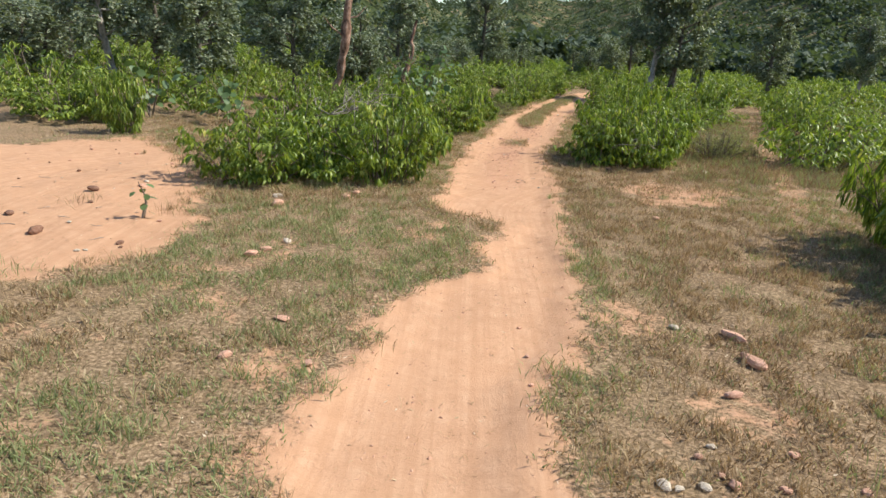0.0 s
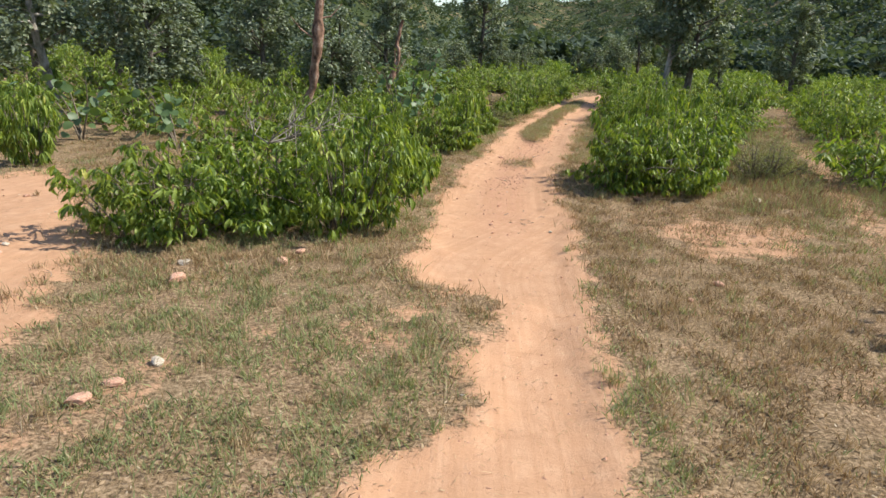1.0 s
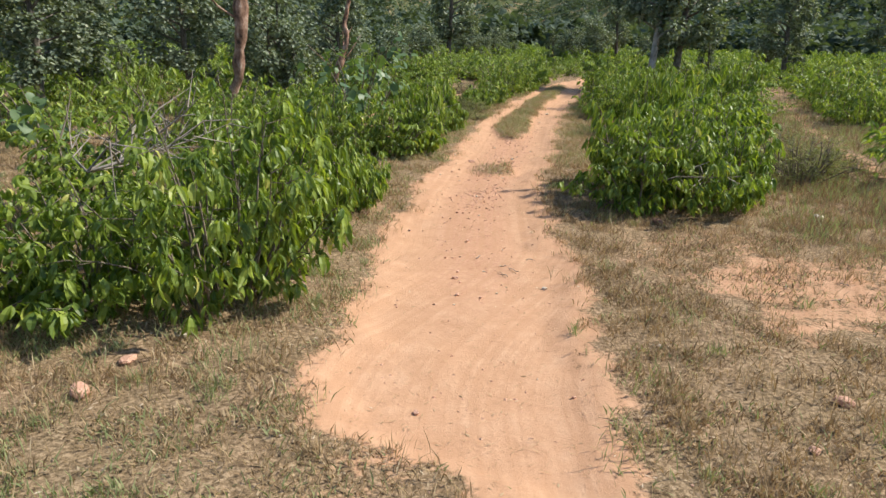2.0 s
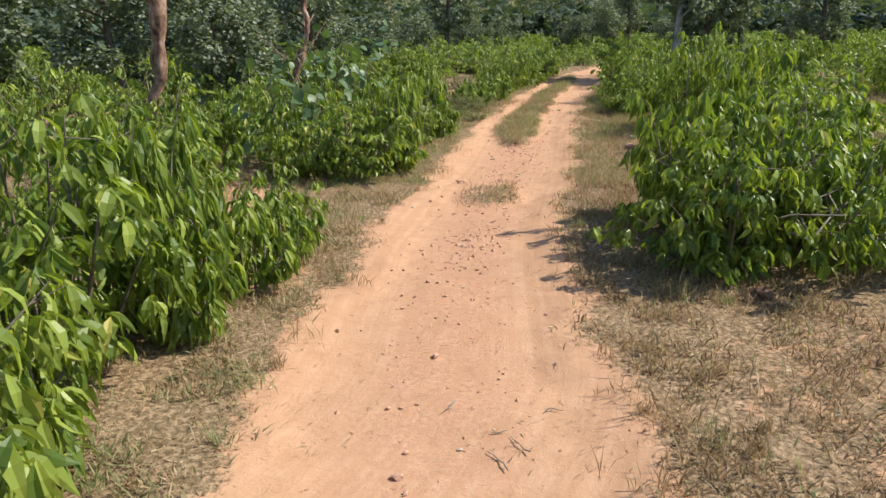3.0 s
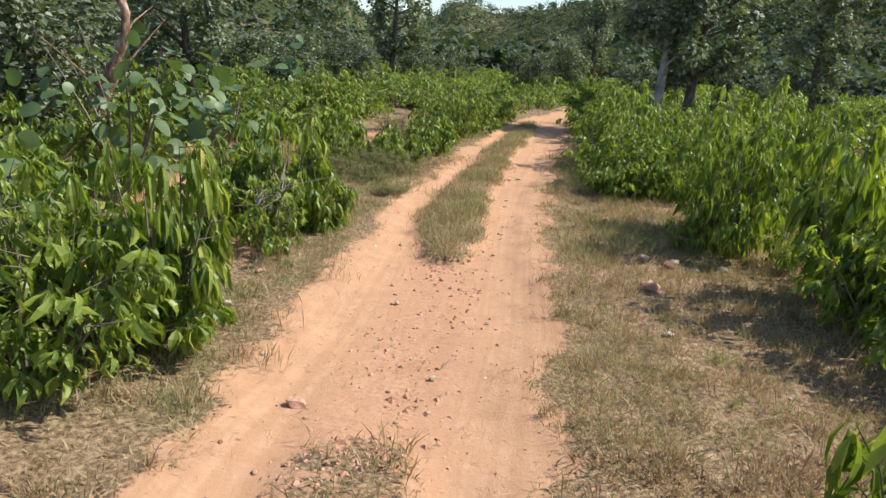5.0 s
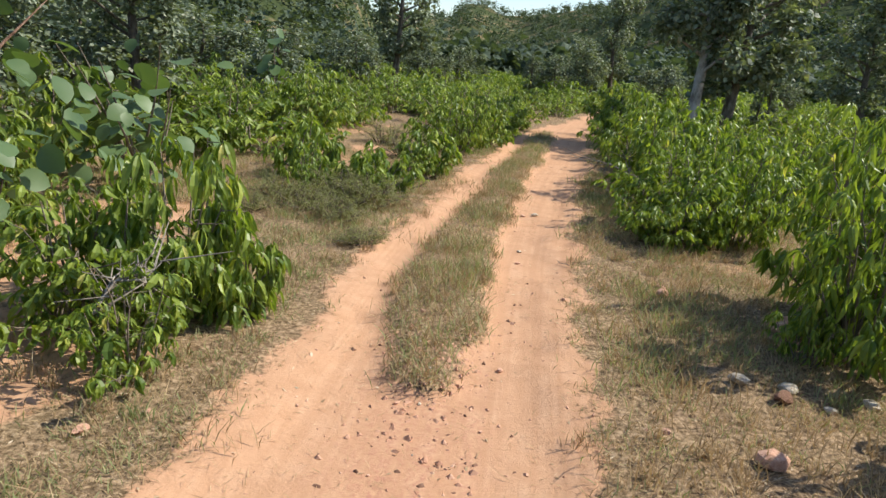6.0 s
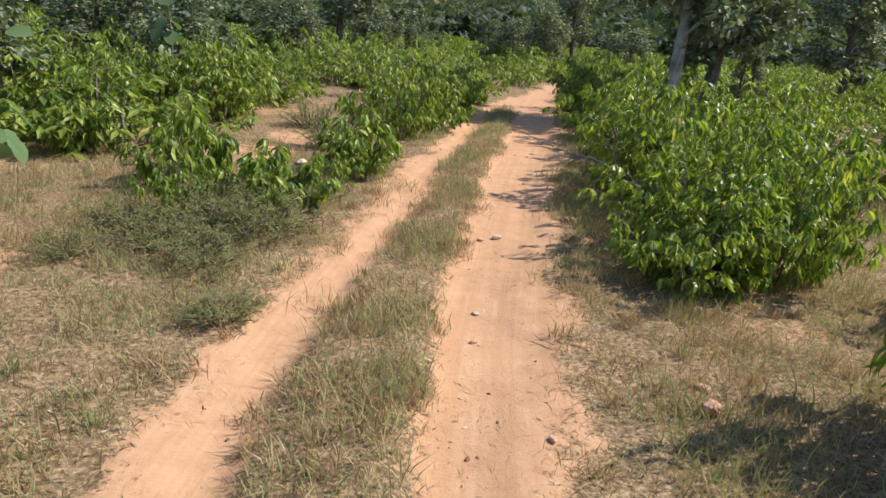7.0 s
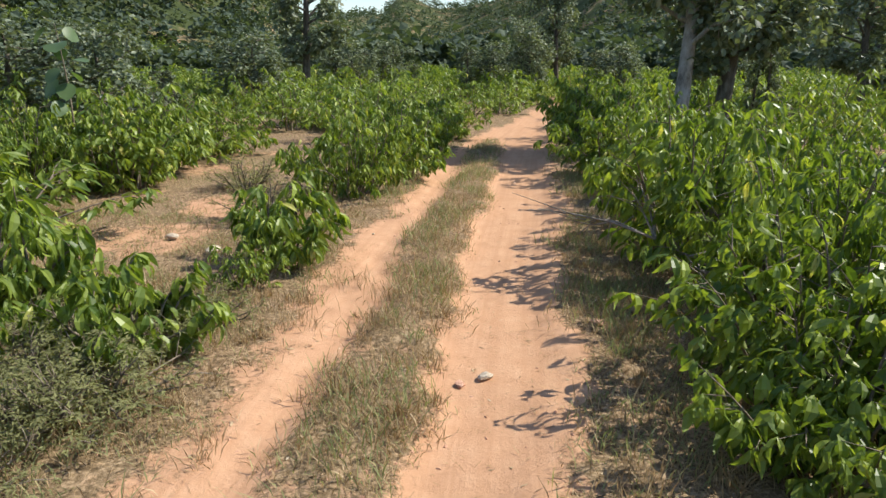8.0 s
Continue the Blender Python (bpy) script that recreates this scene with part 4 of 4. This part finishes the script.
for i, (x, y) in enumerate([(1.45, 10.35), (1.6, 10.2), (1.3, 10.6), (1.7, 10.5), (1.5, 10.1), (2.2, 16.0), (2.97, 15.45), (3.55, 20.2), (3.6, 19.6), (3.9, 9.6), (4.2, 9.9), (3.7, 9.9), (-3.2, 5.9), (-3.0, 6.5), (-4.0, 6.5), (-3.4, 8.2), (-4.6, 7.6), (2.9, 12.0), (4.1, 20.4), (4.4, 20.6), (1.2, 14.0)]):
    twig(x, y, 0.07 + 0.10 * ((i * 37) % 10) / 10, i * 2.1, i)


# ---------------------------------------------------------------- grass
def blades(name, label, mat, x, y, length, width, lean, tint, lift=0.0):
    n = len(x)
    rr = np.random.default_rng(n)
    a, b = rr.uniform(0, 2 * math.pi, n), rr.uniform(0, 2 * math.pi, n)
    z = height(x, y) - 0.006 + lift
    side = np.stack([np.cos(a), np.sin(a), np.zeros(n)], 1) * (width * 0.5)[:, None]
    bend = np.stack([np.cos(b), np.sin(b), np.zeros(n)], 1) * (lean * length)[:, None]
    foot = np.stack([x, y, z], 1)
    up = np.zeros((n, 3))
    up[:, 2] = length * np.sqrt(np.clip(1 - lean**2, 0.05, 1))
    mid = foot + up * 0.5 + bend * 0.28
    verts = np.stack([foot, mid - side, mid + side, foot + up + bend], 1).reshape(-1, 3)
    base = (np.arange(n) * 4)[:, None, None]
    faces = (np.array([(0, 2, 1), (1, 2, 3)])[None] + base).reshape(-1, 3)
    me = mesh_of(name, verts, faces, mat, tint=np.repeat(tint, 4))
    return tagged(new(name, me), label, "grass", kind="stuff")


r = np.random.default_rng(99)


def sown(count, x0, x1, y0, y1, keep):
    x, y = r.uniform(x0, x1, count), r.uniform(y0, y1, count)
    ok = r.uniform(0, 1, count) < keep(x, y)
    return x[ok], y[ok]


def turf(x, y):
    bare, rut, ridge = plan(x, y)
    clump = fractal(x * 4.5, y * 4.5, 71, 2)
    fade = 0.06 + 0.94 * ramp(9.5, 5.5, np.abs(x - 1.5)) * ramp(-2.5, 1.0, y)
    return np.clip(1.08 - 1.15 * bare, 0, 1) * (0.25 * ramp(0.2, 0.5, clump) + 0.75 * ramp(0.44, 0.62, clump)) * fade


def greenness(x, y):
    g = ramp(0.36, 0.66, fractal(x * 0.5, y * 0.5, 77))
    g = np.maximum(g, ramp(1.2, 0.5, np.hypot((x + 0.8) / 2.0, (y - 5.6) / 2.4)))
    return np.where(x > 4.5, 0.25 + g * 0.4, np.where(x > 1.9, g * 0.12, g)) * (0.25 + 0.75 * ramp(12.5, 8.5, y))


xy = [sown(600000, -6.5, 8.5, 0.8, 15, turf), sown(40000, -6.5, 8.5, -4, 0.8, turf), sown(150000, -16, -6.5, -4, 15, lambda x, y: turf(x, y) * 2.0), sown(150000, 8.5, 18, -4, 15, lambda x, y: turf(x, y) * 2.0)]
x, y = np.concatenate([a for a, c in xy]), np.concatenate([c for a, c in xy])
g = greenness(x, y)
green = (r.uniform(0, 1, len(x)) < 0.08 + 0.8 * g).astype(int)
green = np.where((green == 0) & (r.uniform(0, 1, len(x)) < 0.10 + 0.42 * ramp(1.6, 2.6, x)), 2, green)
for flag, name, label, mat in ((1, "grass", "short green grass growing in sandy soil", GRASS), (0, "dry_grass", "short dried straw-coloured grass", DRY_GRASS), (2, "dry_grass", "withered brown grass on trodden soil", BROWN_GRASS)):
    s = green == flag
    n = int(s.sum())
    blades(name, label, mat, x[s], y[s], r.uniform(0.03, 0.095, n), r.uniform(0.005, 0.012, n), r.uniform(0.35, 0.98, n), r.uniform(0, 1, n))
xy = [sown(420000, -3.0, 7.0, 15, 27, turf), sown(60000, -8, 12, 27, 38, turf), sown(50000, -8, -3.0, 15, 27, turf), sown(120000, -16, -8, 15, 38, turf), sown(50000, 7.0, 12, 15, 27, turf), sown(120000, 12, 18, 15, 38, turf)]
x, y = np.concatenate([a for a, c in xy]), np.concatenate([c for a, c in xy])
g = greenness(x, y)
green = r.uniform(0, 1, len(x)) < 0.34 + 0.45 * g + 0.2 * ramp(2.2, 1.6, x) - 0.6 * plan(x, y)[2] * ramp(20.5, 23, y) - 0.2 * ramp(22, 24, y)
for flag, name, label, mat in ((True, "grass", "short green grass among the shrubs", GRASS), (False, "dry_grass", "short dried straw-coloured grass among the shrubs", DRY_GRASS)):
    s = green == flag
    n = int(s.sum())
    blades(name, label, mat, x[s], y[s], r.uniform(0.03, 0.10, n), r.uniform(0.003, 0.007, n), r.uniform(0.35, 0.97, n), r.uniform(0.3, 1, n))
# taller grass on the ridge between the ruts and along the verge
x, y = sown(110000, 1.2, 6.5, 14, 33.5, lambda x, y: plan(x, y)[2] * ramp(0.32, 0.62, fractal(x * 3, y * 3, 13, 2)) * (1 - 0.45 * ramp(20, 24, y)))
n = len(x)
ripe = r.uniform(0, 1, n) < 0.45 + 0.45 * ramp(20, 23.5, y)
for s, mat in ((ripe, DRY_GRASS), (~ripe, GRASS)):
    n = int(s.sum())
    blades("tall_grass", "tall green and straw grass on the ridge between the ruts", mat, x[s], y[s], r.uniform(0.05, 0.19, n) * (1 - 0.5 * ramp(19.5, 22.5, y[s])), r.uniform(0.004, 0.008, n), r.uniform(0.25, 0.9, n), np.clip(r.uniform(0.45, 1.0, n), 0, 1))
x, y = sown(190000, 2.5, 7.5, 11.5, 32, lambda x, y: (1 - plan(x, y)[0]) * ramp(1.9, 0.5, x - np.interp(y, TRACK[:, 0], TRACK[:, 2])) * ramp(0.45, 0.66, fractal(x * 2, y * 2, 17, 2)) * (0.25 + 0.75 * ramp(17.2, 18.4, y)))
n = len(x)
ripe = r.uniform(0, 1, n) < 0.62 - 0.25 * ramp(17, 18.5, y)
for s, mat in ((ripe, DRY_GRASS), (~ripe, GRASS)):
    n = int(s.sum())
    blades("tall_grass", "tall grass on the shaded verge of the track", mat, x[s], y[s], r.uniform(0.05, 0.17, n), r.uniform(0.004, 0.008, n), r.uniform(0.2, 0.9, n), np.clip(r.uniform(0.1, 1.0, n), 0, 1))

# drying grass beside the second path
x, y = sown(120000, 4.6, 14.5, 11, 27, lambda x, y: np.clip(1 - plan(x, y)[0], 0, 1) * ramp(0.3, 0.6, fractal(x * 1.5, y * 1.5, 19, 2)) * ramp(4.5, 2.0, np.abs(x - 0.3 - np.interp(y, SIDE_PATH[:, 0], SIDE_PATH[:, 1]))))
n = len(x)
ripe = r.uniform(0, 1, n) < 0.55
for s, mat in ((ripe, BROWN_GRASS), (~ripe, GRASS)):
    n = int(s.sum())
    blades("tall_grass", "tall brown and green grass drying beside a narrow path", mat, x[s], y[s], r.uniform(0.08, 0.28, n), r.uniform(0.005, 0.011, n), r.uniform(0.15, 0.8, n), r.uniform(0.1, 0.9, n))

# loose tufts that stand higher than the turf
def tuft_chance(x, y):
    """Everywhere in the turf, and thinly along the ragged edges of the bare sand."""
    bare = plan(x, y)[0]
    return np.maximum(np.clip(1.0 - 1.3 * bare, 0, 1), 0.55 * ramp(0.3, 0.5, bare) * ramp(0.97, 0.8, bare))


count = 3600
tx, ty = sown(count, -5.5, 6.5, 1.2, 24, tuft_chance)
size = 0.025 + 0.095 * r.uniform(0, 1, len(tx))**2
ripe = r.uniform(0, 1, len(tx)) < 0.74 - 0.4 * greenness(tx, ty) + 0.2 * ramp(1.6, 2.4, tx)
for s, mat, label in ((ripe, DRY_GRASS, "dry straw tufts standing above short turf"), (~ripe, GRASS, "green grass tufts standing above short turf")):
    m, k = int(s.sum()), 38
    x, y = np.repeat(tx[s], k) + r.normal(0, 1, m * k) * np.repeat(size[s], k), np.repeat(ty[s], k) + r.normal(0, 1, m * k) * np.repeat(size[s], k)
    n = m * k
    blades("grass_tuft", label, mat, x, y, np.repeat(0.06 + size[s] * 0.9, k) * r.uniform(0.5, 1.3, n), r.uniform(0.004, 0.008, n), r.uniform(0.15, 0.85, n), r.uniform(0.1, 1, n))


# ---------------------------------------------------------------- dead leaves and straw on the ground
x, y = sown(210000, -6.5, 8.5, 0.8, 26, lambda x, y: np.maximum(np.clip(1.1 - plan(x, y)[0], 0, 1), 0.28 * (inside(x, y, SAND_PATCH) > 0)) * ramp(0.2, 0.6, fractal(x * 3.1, y * 3.1, 23, 2)) * ramp(7.4, 5.0, np.abs(x - 1)) * ramp(0.8, 2.2, y) * ramp(26, 22, y))
n = len(x)
a, s = r.uniform(0, 2 * math.pi, n), r.uniform(0.005, 0.022, n)
tilt, z = r.normal(0, 0.2, (n, 2)), height(x, y) + 0.003
ux, uy, thin = np.cos(a), np.sin(a), r.uniform(0.08, 0.36, n)
corner = []
for p, q in ((-1, 0), (0.1, -1), (1, 0.2), (-0.2, 1)):
    dx, dy = (ux * p - uy * q * thin) * s, (uy * p + ux * q * thin) * s
    corner.append(np.stack([x + dx, y + dy, z + dx * tilt[:, 0] + dy * tilt[:, 1]], 1))
faces = (np.array([(0, 1, 2, 3)])[None] + (np.arange(n) * 4)[:, None, None]).reshape(-1, 4)
tagged(new("leaf_litter", mesh_of("leaf_litter", np.stack(corner, 1).reshape(-1, 3), faces, LITTER, tint=np.repeat(r.uniform(0, 1, n), 4))), "dead leaves and straw scattered over sandy soil", "leaf litter", kind="stuff")


# ---------------------------------------------------------------- grit and clods on the track
def grit(count, y0, y1, spread, small, large, label, mat, seed):
    rr = np.random.default_rng(seed)
    y = rr.uniform(y0, y1, count)
    left, right = np.interp(y, TRACK[:, 0], TRACK[:, 1]), np.interp(y, TRACK[:, 0], TRACK[:, 2])
    x = (left + right) / 2 + rr.normal(0, spread, count) * (right - left)
    keep = rr.uniform(0, 1, count) < ramp(0.3, 0.6, fractal(x * 2.4, y * 2.4, seed, 2))
    x, y = x[keep], y[keep]
    n = len(x)
    s = small + (large - small) * rr.uniform(0, 1, n)**3
    shape = np.array([(1, 0, 0), (0, 1, 0), (-1, 0, 0), (0, -1, 0), (0, 0, 0.8), (0.6, 0.6, 0.45), (-0.6, -0.5, 0.4)])
    v = shape[None] * s[:, None, None] * rr.uniform(0.5, 1.3, (n, 7, 3))
    a = rr.uniform(0, 6.28, n)[:, None]
    v = np.stack([v[:, :, 0] * np.cos(a) - v[:, :, 1] * np.sin(a) + x[:, None], v[:, :, 0] * np.sin(a) + v[:, :, 1] * np.cos(a) + y[:, None], v[:, :, 2] + height(x, y)[:, None] - 0.002], 2)
    f = np.array([(0, 5, 4), (5, 1, 4), (1, 2, 4), (2, 6, 4), (6, 3, 4), (3, 0, 4), (0, 1, 5), (2, 3, 6)])
    faces = (f[None] + (np.arange(n) * 7)[:, None, None]).reshape(-1, 3)
    tagged(new("gravel", mesh_of("gravel", v.reshape(-1, 3), faces, mat)), label, "gravel", kind="stuff")


grit(3400, 12.5, 19, 0.10, 0.004, 0.024, "reddish rubble along the middle of the track", CLOD, 5)
grit(450, 11.5, 20, 0.2, 0.004, 0.022, "dark clods along the middle of the track", DARK_STONE, 6)
grit(4200, 1, 30, 0.45, 0.003, 0.016, "pale grit scattered along the track", CLOD, 7)

# ---------------------------------------------------------------- trodden straw
x, y = sown(380000, -4, 7.0, 0.8, 25, lambda x, y: np.clip(1.15 - plan(x, y)[0], 0, 1) * ramp(0.2, 0.55, fractal(x * 2.3, y * 2.3, 29, 2)) * ramp(6.5, 4, np.abs(x - 1.2)))
n = len(x)
blades("straw", "trodden straw lying flat on the soil", DRY_GRASS, x, y, r.uniform(0.03, 0.09, n), r.uniform(0.002, 0.005, n), r.uniform(0.97, 0.998, n), r.uniform(0.2, 1, n), 0.008)

# small stones on the open sand
r = np.random.default_rng(44)
count = 0
while count < 42:
    x, y = r.uniform(-6.5, -2.3), r.uniform(4.2, 10.5)
    if inside(np.array([x]), np.array([y]), SAND_PATCH)[0] > 0.15:
        stone(x, y, float(0.03 + 0.07 * r.uniform()**2), ("red", "dark", "pale")[count % 3], 0.5, count * 1.3, count, "pebble", "small stone lying on open sand", "stones on the sand")
        count += 1
for i in range(14):
    twig(r.uniform(-5.5, -2.6), r.uniform(5, 8.5), r.uniform(0.08, 0.22), r.uniform(0, 6.28), 60 + i)
